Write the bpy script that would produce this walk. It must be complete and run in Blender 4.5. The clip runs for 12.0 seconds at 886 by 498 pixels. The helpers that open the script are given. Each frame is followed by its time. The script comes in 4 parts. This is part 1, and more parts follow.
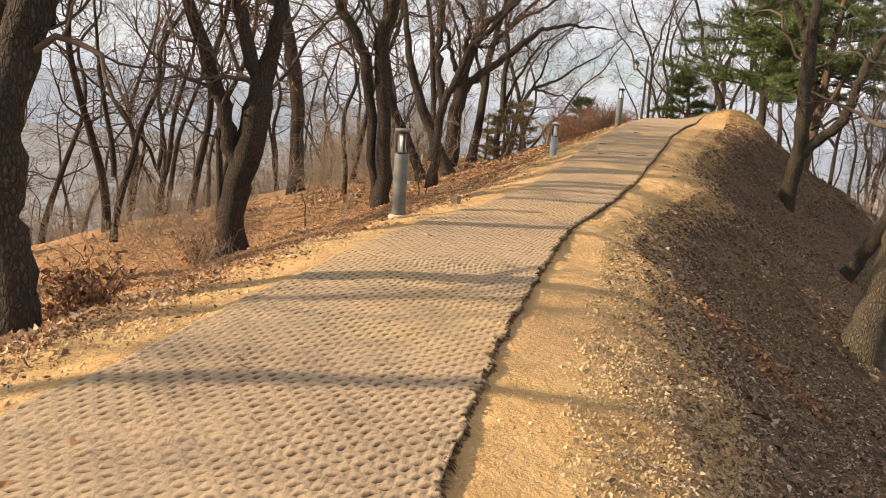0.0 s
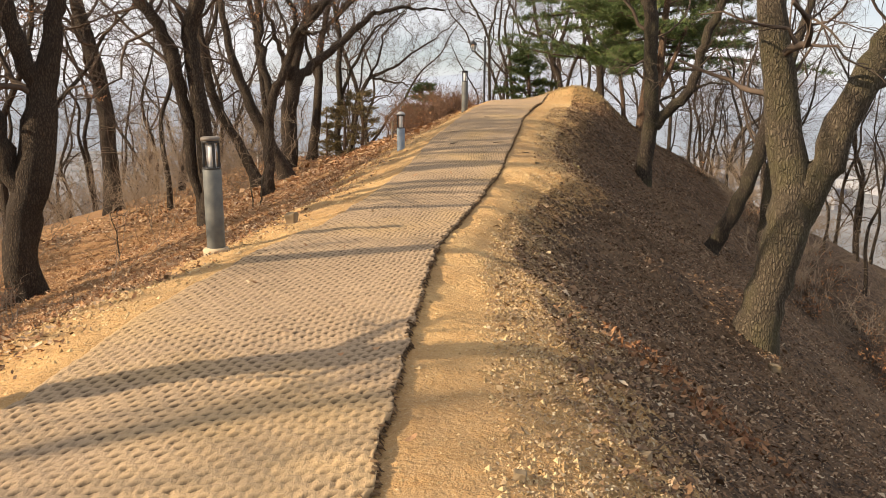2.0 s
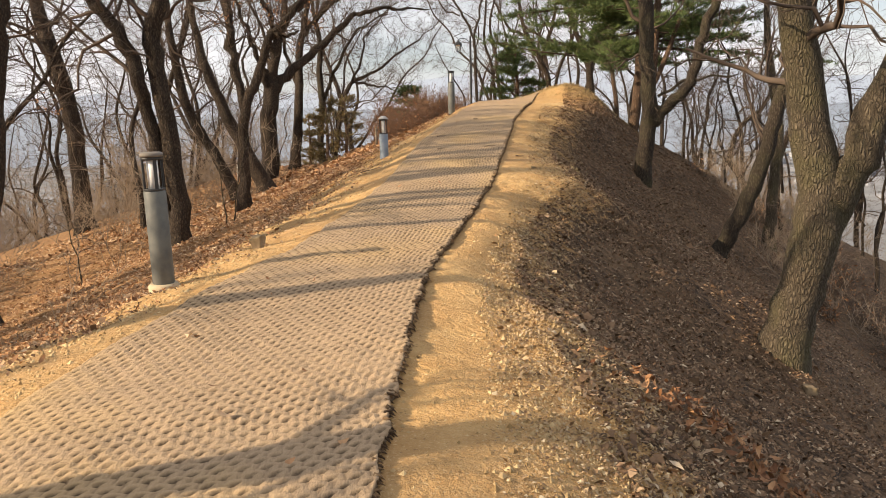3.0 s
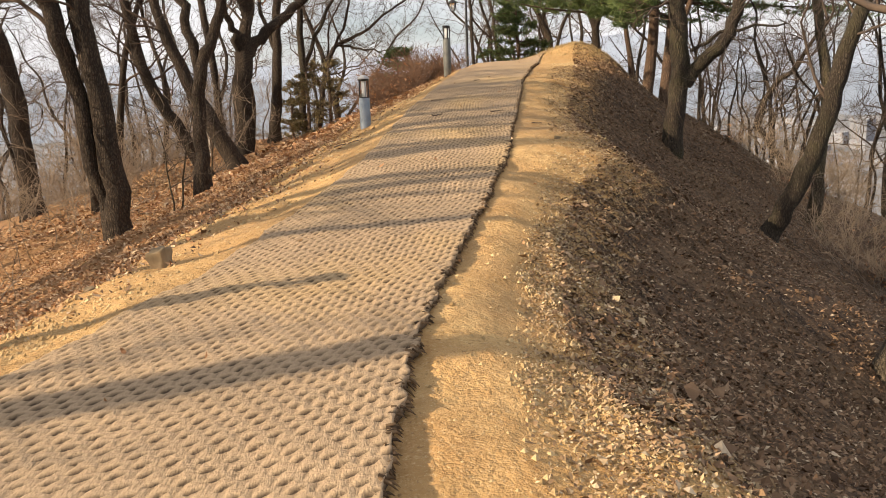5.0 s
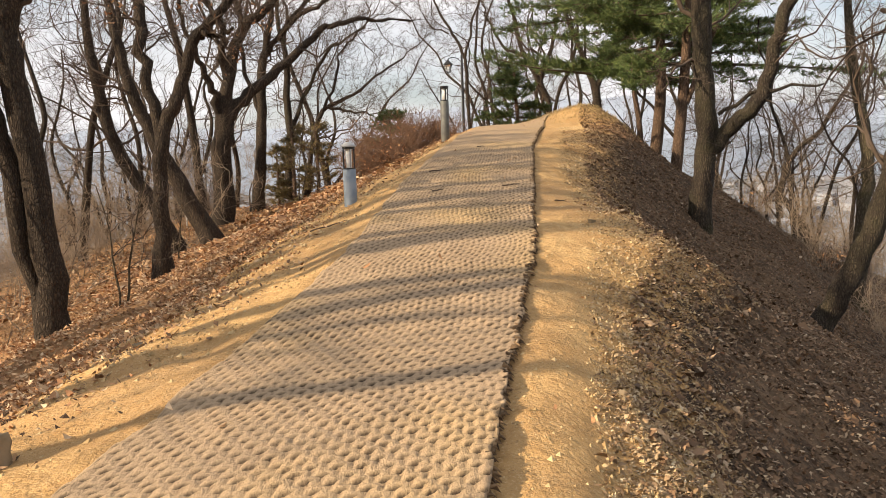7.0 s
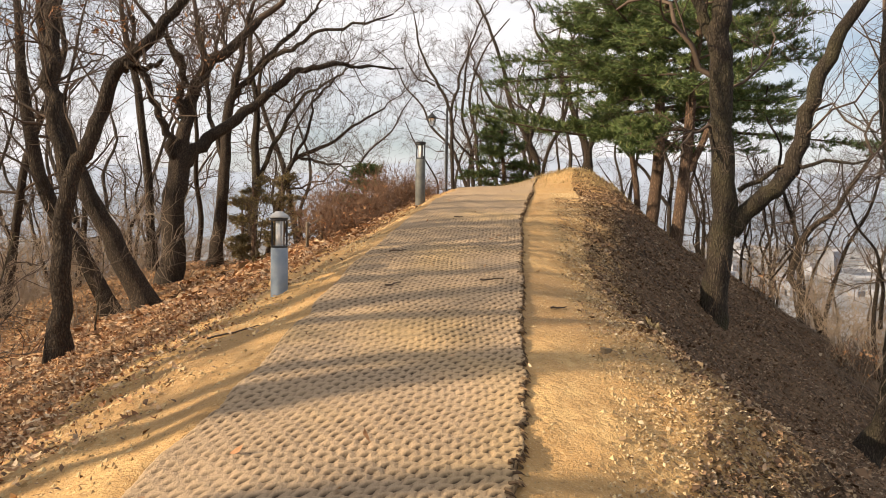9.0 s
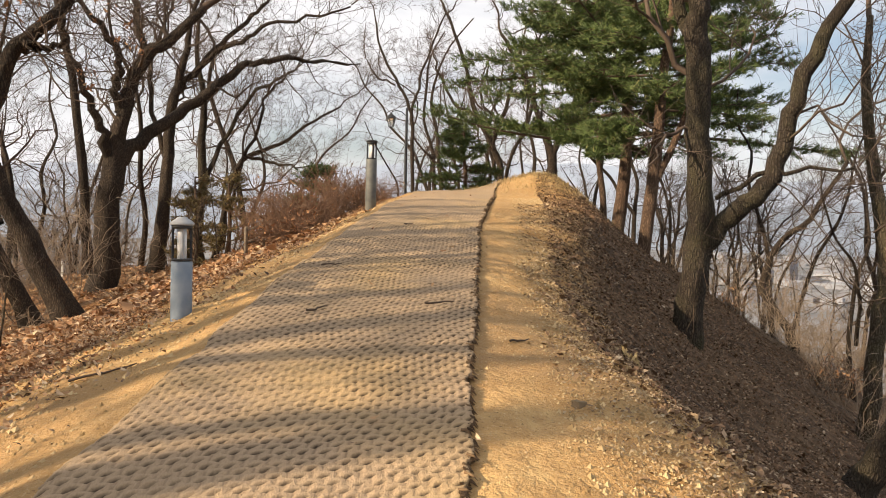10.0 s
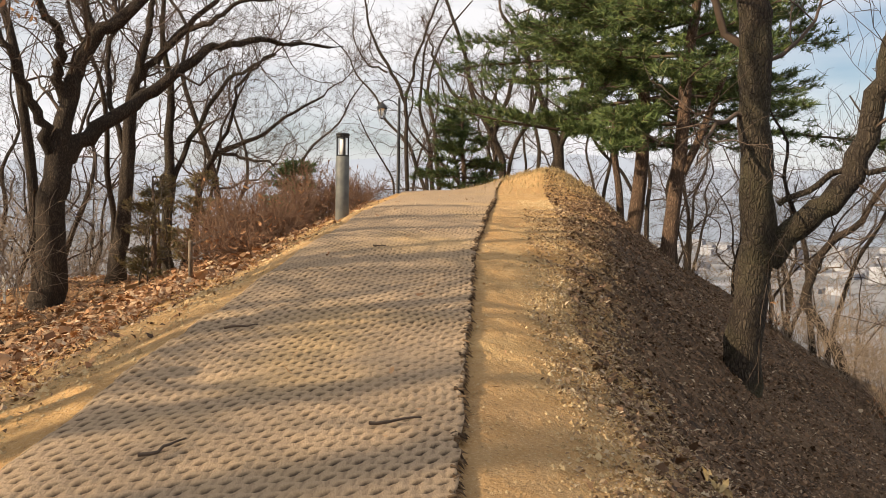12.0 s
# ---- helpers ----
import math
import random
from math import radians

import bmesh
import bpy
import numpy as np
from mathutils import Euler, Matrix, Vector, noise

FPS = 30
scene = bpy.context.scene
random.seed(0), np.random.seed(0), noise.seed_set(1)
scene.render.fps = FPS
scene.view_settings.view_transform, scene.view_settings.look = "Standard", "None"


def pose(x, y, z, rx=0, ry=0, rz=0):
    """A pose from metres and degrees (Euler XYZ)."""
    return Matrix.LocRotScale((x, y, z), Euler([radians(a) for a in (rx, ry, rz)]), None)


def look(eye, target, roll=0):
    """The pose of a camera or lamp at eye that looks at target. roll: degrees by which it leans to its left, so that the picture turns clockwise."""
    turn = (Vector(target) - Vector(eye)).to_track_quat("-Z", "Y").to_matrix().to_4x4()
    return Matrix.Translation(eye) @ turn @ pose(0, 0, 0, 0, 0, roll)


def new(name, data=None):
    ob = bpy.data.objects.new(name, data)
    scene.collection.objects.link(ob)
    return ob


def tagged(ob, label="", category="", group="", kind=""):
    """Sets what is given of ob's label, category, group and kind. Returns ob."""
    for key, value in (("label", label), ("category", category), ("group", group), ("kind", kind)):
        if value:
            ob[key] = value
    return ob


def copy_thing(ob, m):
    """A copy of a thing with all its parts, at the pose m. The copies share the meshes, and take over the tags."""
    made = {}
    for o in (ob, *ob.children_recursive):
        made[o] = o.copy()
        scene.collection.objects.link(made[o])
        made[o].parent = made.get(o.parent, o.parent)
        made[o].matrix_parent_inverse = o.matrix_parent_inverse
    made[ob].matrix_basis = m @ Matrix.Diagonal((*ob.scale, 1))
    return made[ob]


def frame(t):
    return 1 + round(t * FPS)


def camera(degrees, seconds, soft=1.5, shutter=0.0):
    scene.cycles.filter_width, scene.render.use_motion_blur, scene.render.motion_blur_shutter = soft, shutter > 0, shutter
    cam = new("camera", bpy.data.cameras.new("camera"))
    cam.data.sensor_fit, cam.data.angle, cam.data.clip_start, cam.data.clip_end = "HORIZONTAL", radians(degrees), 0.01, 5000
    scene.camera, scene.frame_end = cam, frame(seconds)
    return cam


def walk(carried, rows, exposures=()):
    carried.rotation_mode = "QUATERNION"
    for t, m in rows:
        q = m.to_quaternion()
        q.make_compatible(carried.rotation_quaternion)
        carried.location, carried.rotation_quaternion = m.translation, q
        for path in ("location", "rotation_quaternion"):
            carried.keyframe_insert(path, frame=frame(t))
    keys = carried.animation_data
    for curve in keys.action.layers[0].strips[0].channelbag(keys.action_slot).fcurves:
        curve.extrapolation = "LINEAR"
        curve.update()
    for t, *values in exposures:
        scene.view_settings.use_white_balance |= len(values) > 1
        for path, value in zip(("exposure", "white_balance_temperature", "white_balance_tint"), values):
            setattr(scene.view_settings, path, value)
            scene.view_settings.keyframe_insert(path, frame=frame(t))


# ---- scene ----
cam = camera(58.0, 12.0, soft=0.6)
PATH = [
    (0, (0.419, -3.24, 1.999), (0.213, -1.272, 1.702), 4.9),
    (0.5, (0.384, -2.823, 2.033), (0.389, -0.846, 1.732), 2.8),
    (1, (0.317, -2.325, 2.036), (0.381, -0.349, 1.735), 2.3),
    (1.5, (0.312, -1.804, 2.054), (0.457, 0.168, 1.756), 1.0),
    (2, (0.368, -1.242, 2.074), (0.527, 0.729, 1.771), 0.6),
    (2.5, (0.409, -0.65, 2.086), (0.595, 1.324, 1.823), -1.4),
    (3, (0.481, -0.052, 2.084), (0.662, 1.918, 1.789), -1.2),
    (3.2, (0.507, 0.177, 2.058), (0.685, 2.144, 1.74), -1.2),
    (4.8, (0.695, 2.519, 1.937), (0.881, 4.475, 1.564), -2.1),
    (5, (0.711, 2.726, 1.964), (0.9, 4.683, 1.598), -2.0),
    (5.5, (0.7, 3.261, 2.003), (0.886, 5.22, 1.646), -1.9),
    (6, (0.739, 3.786, 2.014), (0.926, 5.749, 1.676), -1.8),
    (6.5, (0.738, 4.305, 2.059), (0.931, 6.268, 1.73), -1.6),
    (7, (0.825, 4.814, 2.081), (1.04, 6.79, 1.864), -2.0),
    (7.2, (0.866, 5.051, 2.109), (1.082, 7.029, 1.91), -2.2),
    (8.8, (1.232, 6.837, 2.373), (1.496, 8.815, 2.234), 0.3),
    (9, (1.294, 7.104, 2.349), (1.556, 9.085, 2.26), 0.7),
    (9.5, (1.43, 7.685, 2.357), (1.713, 9.663, 2.277), 1.4),
    (10, (1.629, 8.262, 2.39), (1.981, 10.229, 2.312), 1.4),
    (10.5, (1.777, 8.888, 2.417), (2.122, 10.857, 2.343), 1.4),
    (11, (1.931, 9.519, 2.494), (2.274, 11.487, 2.403), 1.2),
    (11.5, (2.069, 10.129, 2.565), (2.409, 12.097, 2.463), 1.1),
    (12, (2.232, 10.667, 2.634), (2.578, 12.635, 2.536), 1.0),
]
walk(cam, [(t, look(eye, target, roll)) for t, eye, target, roll in PATH],
     [(0, 0.88), (0.5, 1.05), (1.5, 0.92), (3, 0.82), (6, 0.83), (9, 0.8), (12, 0.73)])

# ---- light ----
SUN_AZIMUTH, SUN_HEIGHT = radians(254), radians(25.5)   # clockwise from +y; above the horizon
world = bpy.data.worlds.new("sky")
scene.world = world
world.use_nodes = True
wn, wl = world.node_tree.nodes, world.node_tree.links
wn.clear()
sky = wn.new("ShaderNodeTexSky")
sky.sky_type, sky.sun_disc = "NISHITA", False
sky.sun_elevation, sky.sun_rotation, sky.air_density, sky.dust_density = SUN_HEIGHT, SUN_AZIMUTH, 1.0, 2.0
coord, mapping = wn.new("ShaderNodeTexCoord"), wn.new("ShaderNodeMapping")
mapping.inputs["Scale"].default_value = (1.5, 1.5, 5.0)
clouds, ramp, cover = wn.new("ShaderNodeTexNoise"), wn.new("ShaderNodeValToRGB"), wn.new("ShaderNodeMix")
clouds.inputs["Scale"].default_value, clouds.inputs["Detail"].default_value = 1.6, 7
ramp.color_ramp.elements[0].position, ramp.color_ramp.elements[1].position = 0.25, 0.58
cover.data_type = "RGBA"
cover.inputs["B"].default_value = (7.75, 7.6, 7.7, 1)
air, sky_out = wn.new("ShaderNodeBackground"), wn.new("ShaderNodeOutputWorld")
air.inputs["Strength"].default_value = 0.077
wl.new(coord.outputs["Generated"], mapping.inputs["Vector"])
wl.new(mapping.outputs["Vector"], clouds.inputs["Vector"])
wl.new(clouds.outputs["Fac"], ramp.inputs["Fac"])
wl.new(ramp.outputs["Color"], cover.inputs["Factor"])
wl.new(sky.outputs["Color"], cover.inputs["A"])
wl.new(cover.outputs["Result"], air.inputs["Color"])
wl.new(air.outputs["Background"], sky_out.inputs["Surface"])
sun_lamp = bpy.data.lights.new("sun", "SUN")
sun_lamp.energy, sun_lamp.angle, sun_lamp.color = 5.0, radians(0.55), (1.0, 0.80, 0.56)
sun = new("sun", sun_lamp)
sun.matrix_world = look((-87, -25, 45), (0, 0, 0))


# ---- materials ----
class Mat:
    """A procedural material: nodes are added by kind and linked by socket."""

    def __init__(self, name, rough=0.85, metal=0.0):
        self.m = bpy.data.materials.new(name)
        self.m.use_nodes = True
        self.nodes, self.links = self.m.node_tree.nodes, self.m.node_tree.links
        self.bsdf = self.nodes["Principled BSDF"]
        self.bsdf.inputs["Roughness"].default_value, self.bsdf.inputs["Metallic"].default_value = rough, metal
        self.bsdf.inputs["Specular IOR Level"].default_value = 0.25
        self.where = self.nodes.new("ShaderNodeTexCoord").outputs["Object"]

    def put(self, socket, value):
        if isinstance(value, bpy.types.NodeSocket):
            self.links.new(value, socket)
        else:
            socket.default_value = value

    def noise(self, scale, detail=5, stretch=(1, 1, 1), rough=0.55):
        mp, n = self.nodes.new("ShaderNodeMapping"), self.nodes.new("ShaderNodeTexNoise")
        mp.inputs["Scale"].default_value = stretch
        self.put(mp.inputs["Vector"], self.where)
        self.put(n.inputs["Vector"], mp.outputs["Vector"])
        n.inputs["Scale"].default_value, n.inputs["Detail"].default_value, n.inputs["Roughness"].default_value = scale, detail, rough
        return n.outputs["Fac"]

    def cells(self, scale, stretch=(1, 1, 1), feature="F1"):
        mp, n = self.nodes.new("ShaderNodeMapping"), self.nodes.new("ShaderNodeTexVoronoi")
        mp.inputs["Scale"].default_value = stretch
        n.feature = feature
        self.put(mp.inputs["Vector"], self.where)
        self.put(n.inputs["Vector"], mp.outputs["Vector"])
        n.inputs["Scale"].default_value = scale
        return n.outputs["Distance"]

    def ramp(self, fac, *stops):
        n = self.nodes.new("ShaderNodeValToRGB")
        while len(n.color_ramp.elements) < len(stops):
            n.color_ramp.elements.new(0.5)
        for e, (p, c) in zip(n.color_ramp.elements, stops):
            e.position, e.color = p, (*c, 1) if len(c) == 3 else c
        self.put(n.inputs["Fac"], fac)
        return n.outputs["Color"]

    def mix(self, fac, a, b, kind="MIX"):
        n = self.nodes.new("ShaderNodeMix")
        n.data_type, n.blend_type = "RGBA", kind
        self.put(n.inputs["Factor"], fac)
        for key, c in (("A", a), ("B", b)):
            self.put(n.inputs[key], (*c, 1) if isinstance(c, tuple) and len(c) == 3 else c)
        return n.outputs["Result"]

    def math(self, kind, a, b=0.0, clamp=False):
        n = self.nodes.new("ShaderNodeMath")
        n.operation, n.use_clamp = kind, clamp
        self.put(n.inputs[0], a)
        self.put(n.inputs[1], b)
        return n.outputs["Value"]

    def attribute(self, name):
        n = self.nodes.new("ShaderNodeAttribute")
        n.attribute_name = name
        return n.outputs["Fac"]

    def island(self):
        return self.nodes.new("ShaderNodeNewGeometry").outputs["Random Per Island"]

    def one(self):
        return self.nodes.new("ShaderNodeObjectInfo").outputs["Random"]

    def done(self, colour, height=None, distance=0.01, strength=1.0):
        self.put(self.bsdf.inputs["Base Color"], (*colour, 1) if isinstance(colour, tuple) and len(colour) == 3 else colour)
        if height is not None:
            b = self.nodes.new("ShaderNodeBump")
            b.inputs["Distance"].default_value, b.inputs["Strength"].default_value = distance, strength
            self.put(b.inputs["Height"], height)
            self.links.new(b.outputs["Normal"], self.bsdf.inputs["Normal"])
        return self.m


def bark_material(name, dark, mid, light, scale=1.0, moss=None):
    """Furrowed bark: broken plates that run up the stem, with grain and mossy patches."""
    k = Mat(name, 0.93)
    plain = k.where
    warp, shift = k.nodes.new("ShaderNodeTexNoise"), k.nodes.new("ShaderNodeVectorMath")
    warp.inputs["Scale"].default_value, warp.inputs["Detail"].default_value = 9.0, 3
    k.put(warp.inputs["Vector"], plain)
    shift.operation = "MULTIPLY_ADD"
    k.put(shift.inputs[0], warp.outputs["Color"])
    shift.inputs[1].default_value = (0.05, 0.05, 0.16)
    k.put(shift.inputs[2], plain)
    k.where = shift.outputs["Vector"]
    furrow = k.cells(34 * scale, (1, 1, 0.34), "DISTANCE_TO_EDGE")
    split = k.noise(30 * scale, 5, (1, 1, 0.22), 0.65)
    k.where = plain
    grain, broad = k.noise(95 * scale, 5, (1, 1, 0.35), 0.7), k.noise(1.5, 4)
    plate = k.math("MULTIPLY", k.ramp(furrow, (0.0, (0, 0, 0)), (0.30, (1, 1, 1))), k.ramp(split, (0.36, (0.15, 0.15, 0.15)), (0.56, (1, 1, 1))))
    colour = k.mix(k.ramp(grain, (0.3, (0, 0, 0)), (0.7, (1, 1, 1))), mid, light)
    colour = k.mix(k.ramp(plate, (0.0, (0.25, 0.25, 0.25)), (0.7, (1, 1, 1))), dark, colour)
    colour = k.mix(k.ramp(broad, (0.45, (0, 0, 0)), (0.72, (0.6, 0.6, 0.6))), colour, moss or dark)
    return k.done(colour, k.math("ADD", plate, k.math("MULTIPLY", grain, 0.35)), 0.034)


BARK = bark_material("oak_bark", (0.011, 0.008, 0.006), (0.066, 0.049, 0.036), (0.150, 0.112, 0.079))
BARK_MID = bark_material("brown_oak_bark", (0.014, 0.010, 0.008), (0.055, 0.042, 0.031), (0.118, 0.092, 0.065), 0.9, (0.085, 0.078, 0.038))
BARK_PALE = bark_material("pale_oak_bark", (0.022, 0.016, 0.011), (0.098, 0.077, 0.053), (0.20, 0.158, 0.108), 0.8, (0.115, 0.105, 0.045))
BARK_PINE = bark_material("pine_bark", (0.05, 0.032, 0.022), (0.16, 0.10, 0.068), (0.26, 0.175, 0.115), 0.7)


def twig_material(name, dark, light):
    k = Mat(name, 0.85)
    return k.done(k.mix(k.noise(3, 3), dark, light))


TWIG = twig_material("twigs", (0.042, 0.031, 0.024), (0.135, 0.097, 0.070))
RUSSET_TWIG = twig_material("reddish_twigs", (0.085, 0.048, 0.032), (0.235, 0.142, 0.088))
BRUSH = twig_material("dry_brushwood", (0.13, 0.095, 0.068), (0.33, 0.255, 0.185))


def leaf_material(name, stops, rough=0.7):
    k = Mat(name, rough)
    tone = k.ramp(k.island(), *stops)
    return k.done(k.mix(k.math("MULTIPLY", k.noise(60, 3), 0.5), tone, (0.10, 0.055, 0.025)), k.noise(90, 3), 0.002)


LEAF = leaf_material("dry_oak_leaves", ((0.0, (0.15, 0.065, 0.028)), (0.3, (0.42, 0.215, 0.10)), (0.7, (0.60, 0.37, 0.19)), (1.0, (0.76, 0.58, 0.38))))
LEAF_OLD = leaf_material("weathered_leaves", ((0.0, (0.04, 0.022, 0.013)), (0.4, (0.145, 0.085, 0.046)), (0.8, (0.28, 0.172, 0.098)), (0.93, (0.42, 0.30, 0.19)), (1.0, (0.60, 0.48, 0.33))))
LEAF_RED = leaf_material("russet_leaves", ((0.0, (0.10, 0.04, 0.02)), (0.5, (0.29, 0.135, 0.062)), (1.0, (0.48, 0.275, 0.135))))
NEEDLE = leaf_material("pine_needles", ((0.0, (0.042, 0.085, 0.03)), (0.5, (0.082, 0.15, 0.045)), (0.85, (0.145, 0.22, 0.06)), (1.0, (0.27, 0.26, 0.10))), 0.55)
NEEDLE_DULL = leaf_material("juniper_needles", ((0.0, (0.11, 0.095, 0.04)), (0.6, (0.20, 0.165, 0.07)), (1.0, (0.32, 0.22, 0.11))))
LEAF_TAN = leaf_material("bleached_leaf_crumbs", ((0.0, (0.13, 0.075, 0.04)), (0.5, (0.36, 0.24, 0.13)), (0.85, (0.52, 0.39, 0.23)), (1.0, (0.64, 0.53, 0.36))))
GRASS = leaf_material("dry_grass", ((0.0, (0.35, 0.24, 0.10)), (1.0, (0.62, 0.48, 0.24))))


def pebble_material(name, a, b):
    k = Mat(name, 0.95)
    return k.done(k.mix(k.island(), a, b), k.noise(120, 4), 0.004)


CLOD = pebble_material("sandy_clods", (0.26, 0.165, 0.07), (0.58, 0.43, 0.23))


def ground_material():
    k = Mat("ridge_soil", 0.97)
    broad = k.noise(0.55, 4)
    patch, fine, grit = k.noise(1.3, 5), k.noise(9, 6), k.noise(70, 5, rough=0.7)
    sand = k.mix(k.ramp(patch, (0.3, (0, 0, 0)), (0.7, (1, 1, 1))), (0.42, 0.24, 0.09), (0.59, 0.39, 0.17))
    sand = k.mix(k.ramp(broad, (0.42, (0, 0, 0)), (0.66, (0.7, 0.7, 0.7))), sand, (0.33, 0.205, 0.10))
    sand = k.mix(k.ramp(fine, (0.40, (0, 0, 0)), (0.66, (0.8, 0.8, 0.8))), sand, (0.38, 0.22, 0.085))
    sand = k.mix(k.ramp(grit, (0.52, (0, 0, 0)), (0.72, (0.7, 0.7, 0.7))), sand, (0.64, 0.48, 0.27))
    sand = k.mix(k.ramp(k.noise(38, 4), (0.60, (0, 0, 0)), (0.72, (0.8, 0.8, 0.8))), sand, (0.17, 0.10, 0.045))
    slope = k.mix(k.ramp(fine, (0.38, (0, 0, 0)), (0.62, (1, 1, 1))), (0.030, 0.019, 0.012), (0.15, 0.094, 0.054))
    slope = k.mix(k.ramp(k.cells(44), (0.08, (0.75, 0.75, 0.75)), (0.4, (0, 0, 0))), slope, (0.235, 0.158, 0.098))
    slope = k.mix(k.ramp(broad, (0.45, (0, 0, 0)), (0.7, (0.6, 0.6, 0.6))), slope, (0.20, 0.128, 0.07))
    wood = k.mix(fine, (0.20, 0.105, 0.045), (0.42, 0.25, 0.12))
    # valley floor: the haze of distance is painted into its pale colour
    hazy_field = k.mix(k.ramp(k.noise(0.02, 6), (0.35, (0, 0, 0)), (0.65, (1, 1, 1))), (0.13, 0.135, 0.145), (0.24, 0.24, 0.245))
    jitter = k.math("MULTIPLY", k.math("SUBTRACT", k.math("ADD", k.math("MULTIPLY", fine, 0.6), k.math("MULTIPLY", k.noise(3.0, 4), 0.4)), 0.5), 2.6)

    def edge(name):
        return k.ramp(k.math("ADD", k.attribute(name), jitter), (0.42, (0, 0, 0)), (0.58, (1, 1, 1)))

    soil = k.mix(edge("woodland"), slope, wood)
    soil = k.mix(edge("sandy"), soil, sand)
    soil = k.mix(k.attribute("valley"), soil, hazy_field)
    relief = k.math("ADD", k.math("MULTIPLY", fine, 1.1), k.math("ADD", k.math("MULTIPLY", k.noise(120, 3), 0.22), k.math("MULTIPLY", k.noise(34, 5), 0.5)))
    return k.done(soil, relief, 0.036)


SOIL = ground_material()


def mat_material():
    k = Mat("coir_weave", 0.95)
    wear = k.noise(1.1, 4)
    fibre = k.noise(170, 4, (1, 0.22, 1))
    tone = k.mix(wear, (0.265, 0.188, 0.117), (0.375, 0.272, 0.172))
    tone = k.mix(k.ramp(fibre, (0.3, (0, 0, 0)), (0.75, (1, 1, 1))), tone, (0.44, 0.32, 0.20))
    tone = k.mix(k.ramp(k.noise(0.7, 3), (0.52, (0, 0, 0)), (0.72, (0.5, 0.5, 0.5))), tone, (0.52, 0.35, 0.15))
    # holes, troughs and side edge: dark soil seen through, plus shade painted in
    tone = k.mix(k.attribute("hollow_shade"), tone, (0.05, 0.033, 0.021))
    return k.done(tone, k.math("ADD", k.math("MULTIPLY", fibre, 0.6), k.noise(45, 4)), 0.008)


COIR = mat_material()


def fibre_material():
    k = Mat("frayed_coir", 0.95)
    return k.done(k.mix(k.island(), (0.05, 0.032, 0.02), (0.24, 0.155, 0.085)))


FIBRE = fibre_material()


def paint_material(name, a, b, rough=0.55, metal=0.0):
    k = Mat(name, rough, metal)
    return k.done(k.mix(k.ramp(k.noise(7, 6), (0.35, (0, 0, 0)), (0.7, (1, 1, 1))), a, b), k.noise(60, 4), 0.0015)


STEEL_GREY = paint_material("weathered_grey_paint", (0.085, 0.09, 0.088), (0.145, 0.145, 0.132))
STEEL_BLUE = paint_material("blue_grey_paint", (0.16, 0.205, 0.26), (0.25, 0.285, 0.325))
STEEL_BROWN = paint_material("brown_grey_paint", (0.12, 0.105, 0.09), (0.19, 0.165, 0.14))
STEEL_DARK = paint_material("dark_frame_paint", (0.02, 0.02, 0.022), (0.05, 0.05, 0.05), 0.45)
STEEL_CAP = paint_material("pale_cap_paint", (0.25, 0.26, 0.27), (0.36, 0.37, 0.38))
TUBE_WHITE = paint_material("frosted_white_tube", (0.72, 0.72, 0.70), (0.8, 0.8, 0.8), 0.35)
CONCRETE = paint_material("dusty_concrete", (0.36, 0.29, 0.19), (0.46, 0.38, 0.26), 0.95)
STONE = paint_material("granite_stone", (0.15, 0.11, 0.065), (0.30, 0.225, 0.14), 0.95)
WOOD_GREY = paint_material("weathered_wood", (0.13, 0.105, 0.08), (0.24, 0.20, 0.15), 0.9)
WHITE_WOOD = paint_material("white_painted_wood", (0.62, 0.60, 0.55), (0.75, 0.74, 0.70), 0.7)


def glass_material():
    k = Mat("lantern_glass", 0.15)
    k.bsdf.inputs["Transmission Weight"].default_value = 0.85
    return k.done((0.9, 0.92, 0.92))


GLASS = glass_material()


# Backdrop hills glow by themselves: daylight and haze are put into the colour.
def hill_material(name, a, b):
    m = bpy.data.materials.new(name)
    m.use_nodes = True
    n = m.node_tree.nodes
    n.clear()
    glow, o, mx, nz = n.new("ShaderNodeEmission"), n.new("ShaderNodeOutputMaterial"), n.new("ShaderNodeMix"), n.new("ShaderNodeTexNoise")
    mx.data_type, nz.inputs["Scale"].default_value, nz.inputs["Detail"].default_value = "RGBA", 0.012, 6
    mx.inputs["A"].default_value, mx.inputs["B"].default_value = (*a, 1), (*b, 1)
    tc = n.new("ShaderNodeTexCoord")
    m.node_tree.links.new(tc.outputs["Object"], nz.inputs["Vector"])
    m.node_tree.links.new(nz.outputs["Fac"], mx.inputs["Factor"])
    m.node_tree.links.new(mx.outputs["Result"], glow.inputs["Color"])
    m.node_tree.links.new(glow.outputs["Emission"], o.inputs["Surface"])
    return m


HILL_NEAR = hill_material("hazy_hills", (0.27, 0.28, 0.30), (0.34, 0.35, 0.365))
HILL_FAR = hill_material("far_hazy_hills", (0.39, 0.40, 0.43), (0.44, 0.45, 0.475))


